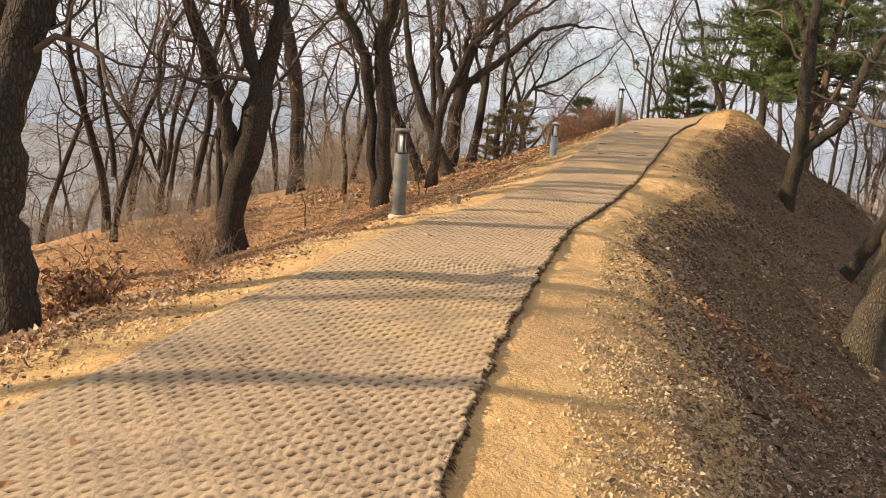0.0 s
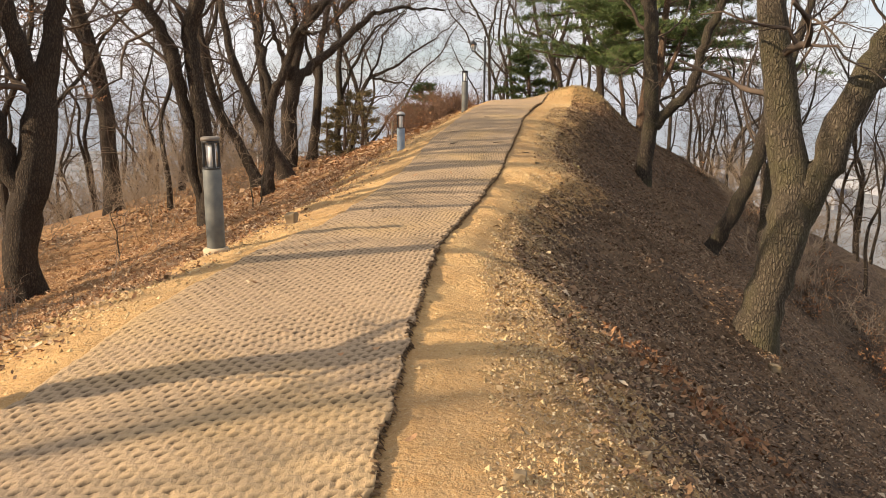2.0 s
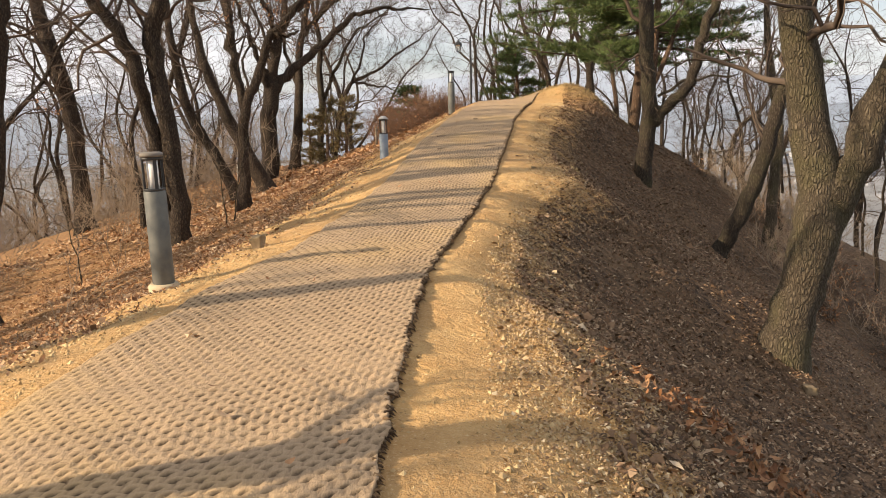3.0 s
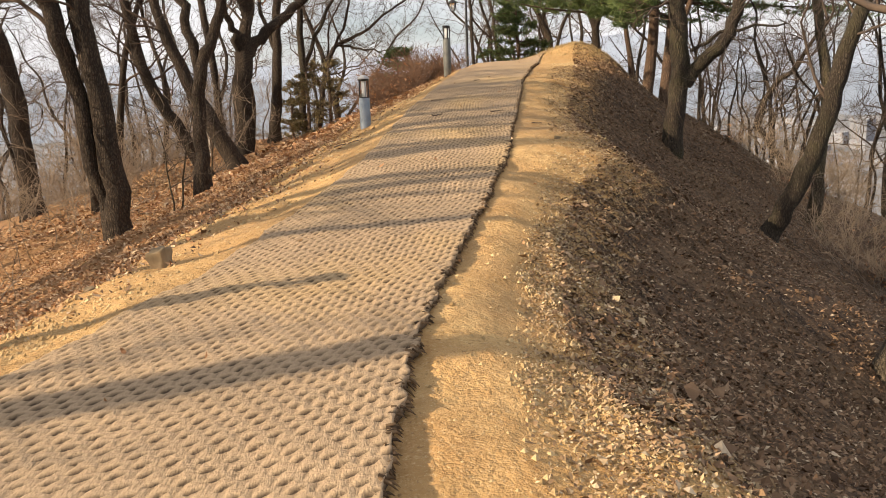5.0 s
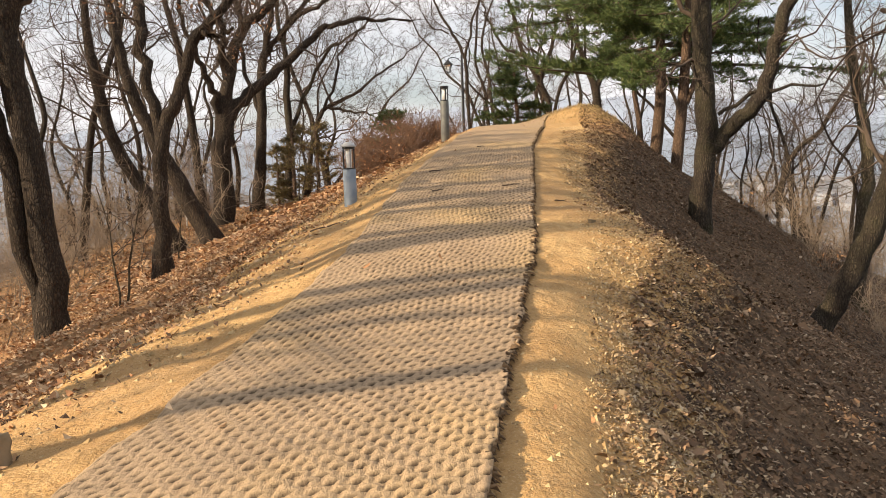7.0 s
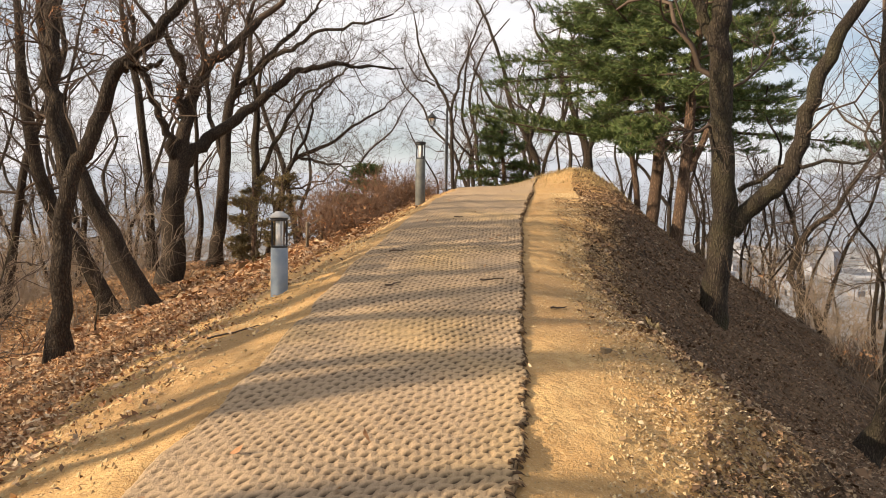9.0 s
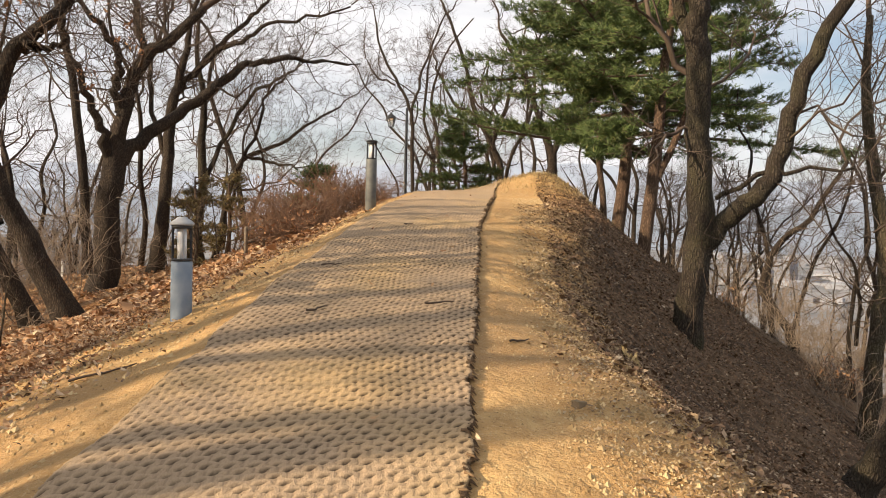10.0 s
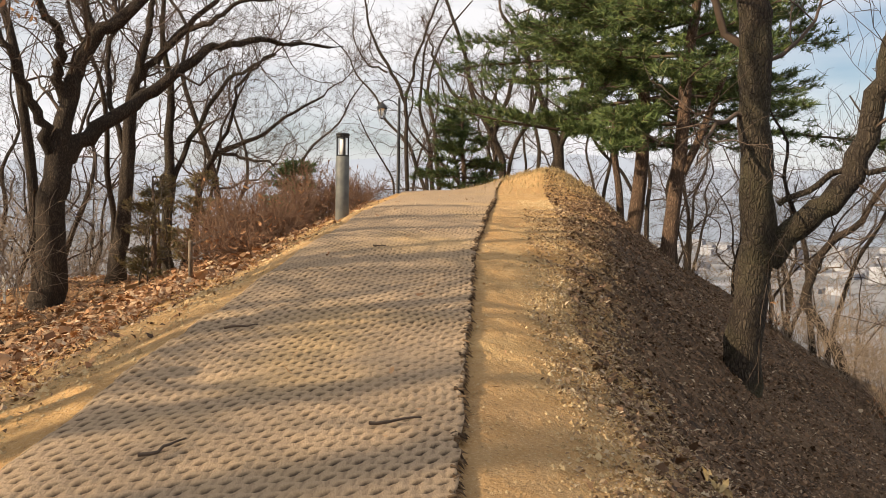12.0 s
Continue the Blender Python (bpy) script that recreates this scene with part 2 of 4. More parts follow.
# ---- mesh helpers ----
def raw_mesh(name, verts, faces, material, smooth=False):
    """A mesh from an (n, 3) array and a list of (m, k) index arrays."""
    me = bpy.data.meshes.new(name)
    verts = np.asarray(verts, dtype=np.float32)
    faces = [np.asarray(f, dtype=np.int32) for f in faces if len(f)]
    loops = np.concatenate([f.ravel() for f in faces])
    totals = np.concatenate([np.full(len(f), f.shape[1], dtype=np.int32) for f in faces])
    me.vertices.add(len(verts))
    me.vertices.foreach_set("co", verts.ravel())
    me.loops.add(len(loops))
    me.loops.foreach_set("vertex_index", loops)
    me.polygons.add(len(totals))
    me.polygons.foreach_set("loop_start", np.concatenate(([0], np.cumsum(totals)[:-1])).astype(np.int32))
    me.polygons.foreach_set("loop_total", totals)
    me.polygons.foreach_set("use_smooth", np.full(len(totals), smooth))
    me.update(calc_edges=True)
    me.materials.append(material)
    return me


def part_mesh(name, me, parent, label=""):
    ob = new(name, me)
    ob.parent = parent
    return tagged(ob, label) if label else ob


def part(name, bm, material, parent, label=""):
    """Links a bmesh as one mesh object under a thing or under a part."""
    me = bpy.data.meshes.new(name)
    bm.to_mesh(me)
    bm.free()
    me.materials.append(material)
    return part_mesh(name, me, parent, label)


def thing(name, place, label, category, group="", turn=0.0):
    e = new(name)
    e.empty_display_size = 0.2
    e.matrix_basis = pose(*place, 0, 0, turn)
    return tagged(e, label, category, group)


class Tubes:
    """Collects tapered tubes into one mesh."""

    def __init__(self):
        self.v, self.q, self.t, self.n = [], [], [], 0

    def add(self, pts, radii, sides=3, rough=0.0, rng=None):
        """A tube of three sides runs out to a point; a thicker one is closed by a low cone."""
        pts, radii = np.asarray(pts, float), np.asarray(radii, float)
        apex = pts[-1] if sides == 3 and len(pts) > 2 else None
        if apex is not None:
            pts, radii = pts[:-1], radii[:-1]
        k = len(pts)
        way = np.gradient(pts, axis=0)
        way /= np.linalg.norm(way, axis=1)[:, None] + 1e-9
        ref = np.array((1.0, 0.13, 0.07)) if abs(way[0, 0]) < 0.8 else np.array((0.1, 1.0, 0.05))
        a = np.cross(way, ref)
        a /= np.linalg.norm(a, axis=1)[:, None] + 1e-9
        b = np.cross(way, a)
        ang = np.arange(sides) * 2 * np.pi / sides
        r = radii[:, None] * np.ones(sides)
        if rough:
            r = r * (1 + rough * rng.normal(size=(k, sides)))
        ring = pts[:, None, :] + r[:, :, None] * (np.cos(ang)[None, :, None] * a[:, None, :] + np.sin(ang)[None, :, None] * b[:, None, :])
        idx = self.n + np.arange(k * sides).reshape(k, sides)
        nxt = np.roll(idx, -1, axis=1)
        self.q.append(np.stack((idx[:-1], idx[1:], nxt[1:], nxt[:-1]), axis=-1).reshape(-1, 4))
        tip = self.n + k * sides
        self.v.append(np.vstack((ring.reshape(-1, 3), pts[-1] + way[-1] * radii[-1] * 0.7 if apex is None else apex)))
        self.t.append(np.stack((idx[-1], np.full(sides, tip), nxt[-1]), axis=-1))
        self.n = tip + 1

    def mesh(self, name, material, smooth=True):
        return raw_mesh(name, np.vstack(self.v), [np.vstack(self.q), np.vstack(self.t)], material, smooth)


def lathe(profile, sides=24, lo=0.0, hi=2 * math.pi, thick=None):
    """A turned solid round z from (radius, height) pairs."""
    bm = bmesh.new()
    rings = []
    for r, z in profile:
        if r < 1e-5:
            rings.append([bm.verts.new((0, 0, z))])
        else:
            rings.append([bm.verts.new((r * math.cos(a), r * math.sin(a), z)) for a in (i * 2 * math.pi / sides for i in range(sides))])
    for p, q in zip(rings, rings[1:]):
        for i in range(sides):
            j = (i + 1) % sides
            if len(p) == 1:
                bm.faces.new((p[0], q[i], q[j]))
            elif len(q) == 1:
                bm.faces.new((p[i], p[j], q[0]))
            else:
                bm.faces.new((p[i], p[j], q[j], q[i]))
    bmesh.ops.recalc_face_normals(bm, faces=bm.faces)
    for f in bm.faces:
        f.smooth = len(f.verts) == 4 and abs(f.normal.z) < 0.9
    return bm


def block(sx, sy, sz, bevel=0.01, at=(0, 0, 0), turn=None):
    bm = bmesh.new()
    bmesh.ops.create_cube(bm, size=1)
    bmesh.ops.scale(bm, vec=(sx, sy, sz), verts=bm.verts)
    if bevel:
        bmesh.ops.bevel(bm, geom=bm.edges[:], offset=bevel, segments=2, affect="EDGES")
    if turn is not None:
        bmesh.ops.transform(bm, matrix=turn, verts=bm.verts)
    bmesh.ops.translate(bm, vec=at, verts=bm.verts)
    return bm


# ---- the lie of the land ----
RIGHT_Y = (-8, -0.5, 1.2, 3, 5.4, 6.6, 7.7, 9.7, 11, 12.3, 13.3, 16.6, 17.7, 23.8, 26, 32, 45)
RIGHT_X = (0.1, 0.2, 0.31, 0.51, 0.81, 1.04, 1.32, 1.87, 2.24, 2.5, 2.75, 3.5, 3.75, 5.42, 5.95, 8.2, 14)
LEFT_Y = (-8, -0.4, 0.4, 2.5, 4, 6, 7.5, 8.7, 10, 12, 13.6, 14.7, 16.3, 17.8, 20, 24, 26, 32, 45)
LEFT_X = (-1.75, -1.62, -1.48, -1.29, -1.11, -0.68, -0.18, 0.08, 0.46, 0.92, 1.2, 1.43, 1.8, 2.2, 2.77, 3.76, 4.1, 6.2, 12)
CREST_Y = (-300, -6, -3, 0, 3, 5, 7, 8.5, 11.5, 13.8, 16.6, 17.7, 21, 26, 29, 33, 42, 70, 140, 400)
CREST_Z = (0.3, 0.5, 0.63, 0.74, 0.85, 0.94, 1.02, 1.10, 1.45, 1.74, 2.08, 2.25, 2.62, 2.96, 2.98, 2.95, 2.6, -4, -26, -45)
FALL_R = ((0, 0.5, 1, 1.35, 1.7, 3.1, 4.05, 4.7, 8, 14, 25, 60, 140, 400), (0, 0.05, 0.175, 0.36, 0.61, 1.62, 2.05, 2.5, 4.4, 7.2, 12, 26, 44, 50))
FALL_L = ((0, 0.8, 1.3, 2.5, 4, 4.75, 7, 8, 12, 16, 25, 60, 140, 400), (0, 0.18, 0.40, 0.92, 1.5, 1.85, 2.65, 2.85, 3.5, 4.6, 8.5, 24, 42, 50))


def soft_interp(x, xs, ys):
    d = 0.35
    return 0.25 * np.interp(x - d, xs, ys) + 0.5 * np.interp(x, xs, ys) + 0.25 * np.interp(x + d, xs, ys)


def right_edge(y):
    return soft_interp(y, RIGHT_Y, RIGHT_X)


def left_edge(y):
    return soft_interp(y, LEFT_Y, LEFT_X)


def lattice(ix, iy, seed):
    h = np.sin(ix * 127.1 + iy * 311.7 + seed * 74.7) * 43758.5453
    return h - np.floor(h)


def bumps(x, y, size, seed=0):
    """Smooth value noise from -1 to 1."""
    x, y = np.asarray(x, float) / size, np.asarray(y, float) / size
    ix, iy = np.floor(x), np.floor(y)
    fx, fy = x - ix, y - iy
    fx, fy = fx * fx * (3 - 2 * fx), fy * fy * (3 - 2 * fy)
    a, b = lattice(ix, iy, seed), lattice(ix + 1, iy, seed)
    c, d = lattice(ix, iy + 1, seed), lattice(ix + 1, iy + 1, seed)
    return 2 * ((a * (1 - fx) + b * fx) * (1 - fy) + (c * (1 - fx) + d * fx) * fy) - 1


def brow(y):
    """How much nearer to the mat the right-hand slope breaks off than elsewhere."""
    return np.interp(y, (3, 5, 6.5, 8.5, 10.3, 11.4, 12.5, 13.6, 16, 19), (0, 0.15, 0.38, 0.45, 0.3, -0.2, -0.1, 0.12, 0.25, 0))


def land(x, y):
    """Height of the ground, without the mat."""
    x, y = np.asarray(x, float), np.asarray(y, float)
    u, v = x - right_edge(y), left_edge(y) - x
    v = v + np.interp(y, (9.5, 13), (0, 0.3)) * np.clip(v / 0.4, 0, 1)
    u = u - np.interp(y, (16.5, 23.5, 30, 36), (0, 1.0, 1.0, 0)) * np.clip(u / 1.2, 0, 1)
    u = u + brow(y) * np.clip(u / 0.5, 0, 1) * np.clip((3.3 - u) / 1.7, 0, 1)
    z = soft_interp(y, CREST_Y, CREST_Z)
    z = z - np.interp(u, *FALL_R) - np.interp(v, *FALL_L)
    z = z - np.interp(y, (11, 15, 20, 25), (0, 0.26, 0.36, 0)) * np.clip((u - 0.7) / 2.2, 0, 1)
    z = np.maximum(z, -46 + 0 * z)
    z = z + 0.56 * np.exp(-((x - 7.35) ** 2 + ((y - 27.2) * 0.8) ** 2) / 1.25 ** 2)
    z = z + 0.95 * np.exp(-(((x + 4.6) / 5.0) ** 2 + ((y - 33.0) / 5.0) ** 2))
    off = np.maximum(np.maximum(u, v), 0)
    rough = np.clip(off / 1.0, 0, 1)
    z = z + rough * (0.05 * bumps(x, y, 0.9, 1) + 0.12 * np.clip(off / 4, 0, 1) * bumps(x, y, 2.7, 2))
    z = z + (0.007 + 0.02 * rough) * bumps(x, y, 0.17, 3) + np.clip(off / 0.15, 0, 1) * (0.022 * bumps(x, y, 0.36, 4) + 0.012 * bumps(x, y, 0.21, 12))
    return z


def at(x, y, up=0.0):
    return (x, y, float(land(x, y)) + up)


def bare_bank(y):
    """How much wider the bare sandy bank is than elsewhere."""
    return np.interp(y, (1, 5, 9, 14, 17, 20), (0, 0.3, 0.85, 0.8, 0.3, 0))


def build_ground():
    near = np.arange(-7.0, 8.001, 0.1)
    mid_r = 8 + np.cumsum(np.linspace(0.15, 2.2, 40))
    far_r = mid_r[-1] + np.cumsum(np.geomspace(3, 900, 24))
    offs = np.concatenate((-far_r[::-1], -mid_r[::-1] + 1, near, mid_r, far_r))
    rows = np.concatenate((-np.cumsum(np.geomspace(0.3, 700, 26))[::-1] - 4, np.arange(-4, 30, 0.1), 30 + np.cumsum(np.geomspace(0.15, 900, 50))))
    O, Y = np.meshgrid(offs, rows)
    X = O + 0.5 * (right_edge(Y) + left_edge(Y))
    Z = land(X, Y)
    U, V = X - right_edge(Y), left_edge(Y) - X
    under = (U < 0) & (V < 0)
    Z = np.where(under, Z - 0.03, Z)
    n, m = X.shape
    idx = np.arange(n * m).reshape(n, m)
    quads = np.stack((idx[:-1, :-1], idx[:-1, 1:], idx[1:, 1:], idx[1:, :-1]), axis=-1).reshape(-1, 4)
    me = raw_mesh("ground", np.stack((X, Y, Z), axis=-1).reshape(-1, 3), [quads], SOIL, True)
    sandy = np.where(U > V, 1.15 - 0.65 * np.clip((U + brow(Y) - 0.5) / 0.85, 0, 4), 1.2 - 0.7 * np.clip((V / (1 + bare_bank(Y)) - 0.3) / 0.6, 0, 4))
    sandy = sandy + 0.55 * np.exp(-((X - 7.2) ** 2 + (Y - 26.5) ** 2) / 2.2 ** 2)
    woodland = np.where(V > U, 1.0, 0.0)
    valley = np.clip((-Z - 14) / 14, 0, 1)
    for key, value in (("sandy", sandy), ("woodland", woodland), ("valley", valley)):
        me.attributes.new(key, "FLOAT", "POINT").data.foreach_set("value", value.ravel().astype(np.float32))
    tagged(new("ground", me), "sandy ridge with leaf-strewn slopes falling on both sides", "ground", kind="structure")


build_ground()


def weave(s, c):
    """Height of the woven strands and painted darkness of the holes, 0 to 1 each, at s along and c across the mat:
    hooded lumps in staggered rows.
    """
    row = np.floor(s / 0.056)
    b = (s / 0.056) % 1.0
    a = (c / 0.086 + 0.5 * (row % 2) + 0.10 * lattice(row, np.floor(c / 0.086), 3)) % 1.0
    size = 0.6 + 0.4 * lattice(row, np.floor(c / 0.086 + 0.5 * (row % 2)), 5)
    lump = np.clip(np.sin(np.pi * a), 0, 1) ** 0.5 * (1 - np.exp(-b / 0.14)) * (1 - 0.5 * b) * size
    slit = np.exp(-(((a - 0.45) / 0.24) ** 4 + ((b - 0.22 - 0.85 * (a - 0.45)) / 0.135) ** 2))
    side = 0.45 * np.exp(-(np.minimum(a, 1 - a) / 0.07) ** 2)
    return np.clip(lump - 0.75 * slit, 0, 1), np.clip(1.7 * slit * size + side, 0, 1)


def build_mat():
    rows = np.concatenate((np.arange(-8.0, -1.5, 0.05), np.arange(-1.5, 17.0, 0.0105), np.arange(17.0, 33.0, 0.028)))
    cols = np.linspace(0, 1, 176)
    C, Y = np.meshgrid(cols, rows)
    L, R = left_edge(Y) - 0.05 - 0.03 * bumps(Y, Y * 0, 0.3, 9), right_edge(Y) + 0.022 * bumps(Y, Y * 0, 0.11, 8)
    X = L + (R - L) * C
    wide = (R - L) * C
    H, hole = weave(Y + 0.01 * bumps(X, Y, 0.5, 5), wide + 0.012 * bumps(X, Y, 0.6, 6))
    worn = 0.75 + 0.25 * bumps(X, Y, 0.7, 7)
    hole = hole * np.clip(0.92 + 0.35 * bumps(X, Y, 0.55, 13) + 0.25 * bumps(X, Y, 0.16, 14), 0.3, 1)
    lift = 0.028 * np.clip(C * 3, 0, 1) - 0.05 * np.clip((0.05 - C) / 0.05, 0, 1)
    Z = land(X, Y) + lift + 0.030 * worn * H + 0.008 * bumps(X, Y, 1.1, 11) * np.clip(C * 4, 0, 1)
    n, m = X.shape
    top = np.stack((X, Y, Z), axis=-1).reshape(-1, 3)
    skirt = np.stack((R[:, -1] - 0.012, rows, Z[:, -1] - 0.06), axis=-1)
    idx = np.arange(n * m).reshape(n, m)
    quads = np.stack((idx[:-1, :-1], idx[:-1, 1:], idx[1:, 1:], idx[1:, :-1]), axis=-1).reshape(-1, 4)
    low = n * m + np.arange(n)
    side = np.stack((idx[:-1, -1], low[:-1], low[1:], idx[1:, -1]), axis=-1)
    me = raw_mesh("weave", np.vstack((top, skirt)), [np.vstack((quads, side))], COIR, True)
    hollow_shade = np.concatenate((hole.ravel(), np.ones(n)))
    me.attributes.new("hollow_shade", "FLOAT", "POINT").data.foreach_set("value", hollow_shade.astype(np.float32))
    mat = thing("coir_mat", at(0, 0), "long woven tan coconut-fibre mat laid along the sandy path", "mat")
    ob = part_mesh("weave", me, mat)
    ob.matrix_parent_inverse = mat.matrix_basis.inverted()
    rng = np.random.default_rng(4)
    tufts = Tubes()
    for y in np.arange(-3.5, 24, 0.024):
        x = float(right_edge(y)) + 0.022 * float(bumps(y, 0, 0.11, 8))
        z = float(land(x, y)) + 0.03
        for _ in range(2):
            p = np.array((x - 0.02, y + rng.uniform(-0.012, 0.012), z + rng.uniform(-0.03, 0.012)))
            d = np.array((rng.uniform(0.02, 0.055), rng.normal(0, 0.018), rng.uniform(-0.03, 0.008)))
            tufts.add((p, p + d * 0.6, p + d + (0, 0, -0.012)), (0.007, 0.006, 0.003))
    ob = part_mesh("frayed_edge", tufts.mesh("frayed_edge", FIBRE), mat, "dark frayed fibre fringe")
    ob.matrix_parent_inverse = mat.matrix_basis.inverted()


build_mat()


# ---- trees ----
def unit(v):
    return v / (np.linalg.norm(v) + 1e-9)


def grow(tubes, rng, start, way, length, radius, level, spread=1.0, lift=0.25):
    """One branch and all that it bears."""
    k = 8 if level > 1 else (6 if level else 4)
    pts, p, d = [start], np.array(start, float), unit(np.array(way, float))
    for _ in range(k - 1):
        d = unit(d + rng.normal(0, 0.36, 3) + (0, 0, lift * 0.28))
        p = p + d * length / (k - 1)
        pts.append(p.copy())
    tubes.add(pts, np.linspace(radius, max(radius * 0.35, 0.0035), k), 5 if radius > 0.03 else 3)
    if level <= 0:
        return
    for _ in range(rng.integers(4, 7)):
        f = rng.uniform(0.2, 1.0) * (k - 1)
        i = min(int(f), k - 2)
        q = pts[i] + (pts[i + 1] - pts[i]) * (f - i)
        along = unit(pts[i + 1] - pts[i])
        side = unit(np.cross(along, rng.normal(size=3)))
        go = unit(along * rng.uniform(0.5, 1.0) + side * rng.uniform(0.5, 1.0) * spread + (0, 0, lift * 0.6))
        grow(tubes, rng, q, go, length * rng.uniform(0.4, 0.68), max(radius * (1 - 0.6 * f / (k - 1)) * 0.55, 0.004), level - 1, spread, lift)


def smooth_line(pts, step=4):
    """Catmull-Rom through rows of x, y, z, radius."""
    p = np.asarray(pts, float)
    p = np.vstack((2 * p[0] - p[1], p, 2 * p[-1] - p[-2]))
    out = []
    for i in range(1, len(p) - 2):
        for t in np.arange(step) / step:
            out.append(0.5 * (2 * p[i] + (p[i + 1] - p[i - 1]) * t + (2 * p[i - 1] - 5 * p[i] + 4 * p[i + 1] - p[i + 2]) * t ** 2 + (3 * p[i] - p[i - 1] - 3 * p[i + 1] + p[i + 2]) * t ** 3))
    out.append(p[-2])
    return np.array(out)


def leafy(points, rng, material, name, size=0.07, spread=0.12):
    """Small curled leaves scattered about points."""
    return leaf_mesh(name, points + rng.normal(0, spread, points.shape), rng, material, size, tilt=1.0)


def leaf_mesh(name, centres, rng, material, size=0.08, tilt=0.35, normals=None):
    n = len(centres)
    length = size * rng.uniform(0.6, 1.35, n)
    broad = length * rng.uniform(0.22, 0.48, n)
    curl = length * rng.uniform(0.08, 0.45, n)
    turn = rng.uniform(0, 2 * np.pi, n)
    ax = np.stack((np.cos(turn), np.sin(turn), rng.normal(0, tilt, n)), axis=-1)
    ax /= np.linalg.norm(ax, axis=1)[:, None]
    up = np.stack((rng.normal(0, tilt, n), rng.normal(0, tilt, n), np.ones(n)), axis=-1)
    side = np.cross(ax, up)
    side /= np.linalg.norm(side, axis=1)[:, None]
    up = np.cross(side, ax)
    if normals is not None:
        ax = ax - normals * np.sum(ax * normals, axis=1)[:, None]
    rows = []
    for s, w, h in ((-0.5, 0, 0.6), (-0.2, 0.8, 0.15), (-0.2, -0.8, 0.35), (0.22, 1.0, 0.3), (0.22, -1.0, 0.1), (0.5, 0, 1.0)):
        rows.append(centres + ax * (s * length)[:, None] + side * (w * broad * 0.5)[:, None] + up * (h * curl)[:, None])
    v = np.stack(rows, axis=1).reshape(-1, 3)
    b = 6 * np.arange(n)[:, None]
    return raw_mesh(name, v, [np.vstack((b + (0, 2, 1), b + (3, 4, 5))), b + (1, 2, 4, 3)], material)


def bare_tree(name, place, limbs, label, bark, seed, crown=1.0, group="", leaves=0, reach=3.4, levels=2, stubs=()):
    """A tree from its trunk and limbs (rows of x, y, z, radius from the foot); the rest of the crown grows from them."""
    rng = np.random.default_rng(seed)
    tree = thing(name, place, label, "tree", group)
    twigs, ends = Tubes(), []
    for i, limb in enumerate(limbs):
        line = smooth_line(limb)
        tubes = Tubes()
        r = line[:, 3].copy()
        if i == 0:
            low = np.clip(1 - (line[:, 2] - line[0, 2]) / 0.5, 0, 1)
            r = r * (1 + 0.25 * low ** 2)
            foot = line[0].copy()
            foot[:3] += unit(line[0, :3] - line[2, :3]) * 0.3 + (0, 0, -0.45)
            foot[3] *= 1.25
            line, r = np.vstack((foot, line)), np.append(r[0] * 1.3, r)
        p = line[:, :3] + rng.normal(0, 0.018 if i == 0 else 0.036, (len(line), 3))
        tubes.add(p, r, 16 if r[0] > 0.12 else 10, 0.035, rng)
        part_mesh("trunk" if i == 0 else "limb", tubes.mesh("trunk" if i == 0 else "limb", bark), tree)
        top = line[-1]
        way = unit(line[-1, :3] - line[-3, :3])
        if i not in stubs:
            grow(twigs, rng, top[:3], way + (0, 0, 0.2), reach, top[3] * 0.9, levels + 1)
        count = int(9 * crown)
        for f in rng.uniform(0.5 if i == 0 else 0.3, 0.98, count):
            j = min(int(f * (len(line) - 1)), len(line) - 2)
            along = unit(line[j + 1, :3] - line[j, :3])
            side = unit(np.cross(along, rng.normal(size=3)))
            grow(twigs, rng, line[j, :3], along * 0.6 + side + (0, 0, 0.25), reach * rng.uniform(0.5, 0.95), max(line[j, 3] * rng.uniform(0.15, 0.32), 0.012), levels)
    part_mesh("crown", twigs.mesh("crown", TWIG), tree, "bare twiggy branches")
    if leaves:
        pts = np.vstack(twigs.v)
        pts = pts[rng.choice(len(pts), leaves)]
        low = pts[pts[:, 2] < np.percentile(pts[:, 2], 45)]
        hubs = low[rng.choice(len(low), max(3, leaves // 26))]
        part_mesh("leaves", leafy(np.repeat(hubs, 22, axis=0), rng, LEAF_RED, "leaves", 0.08, 0.13), tree, "clusters of withered russet leaves")
    return tree


OAK = "bare dark-barked oak standing among fallen leaves"
PALE = "bare oak with pale furrowed bark on the slope"
bare_tree("oak_tree", at(-3.1, 1.9), [[(0, 0, 0, .16), (-.02, 0, .5, .14), (-.07, -.04, 1.0, .135), (-.08, -.05, 1.55, .14), (.02, .01, 2.1, .14), (.13, .08, 2.6, .125), (.3, .2, 4, .1), (.25, .3, 6.5, .06)],
          [(.03, .02, 2.0, .06), (.14, .1, 2.35, .045), (.35, .2, 2.9, .03)]], OAK + ", a bush at its foot", BARK, 1, 0.8, reach=1.5, stubs=(1,))
bare_tree("oak_tree", at(-7.3, 3.43), [[(0, 0, 0, .24), (.05, .05, 2, .2), (0, .1, 4, .18), (.2, .1, 6, .14), (.3, .2, 9, .07)]], OAK, BARK, 17, 1.0)
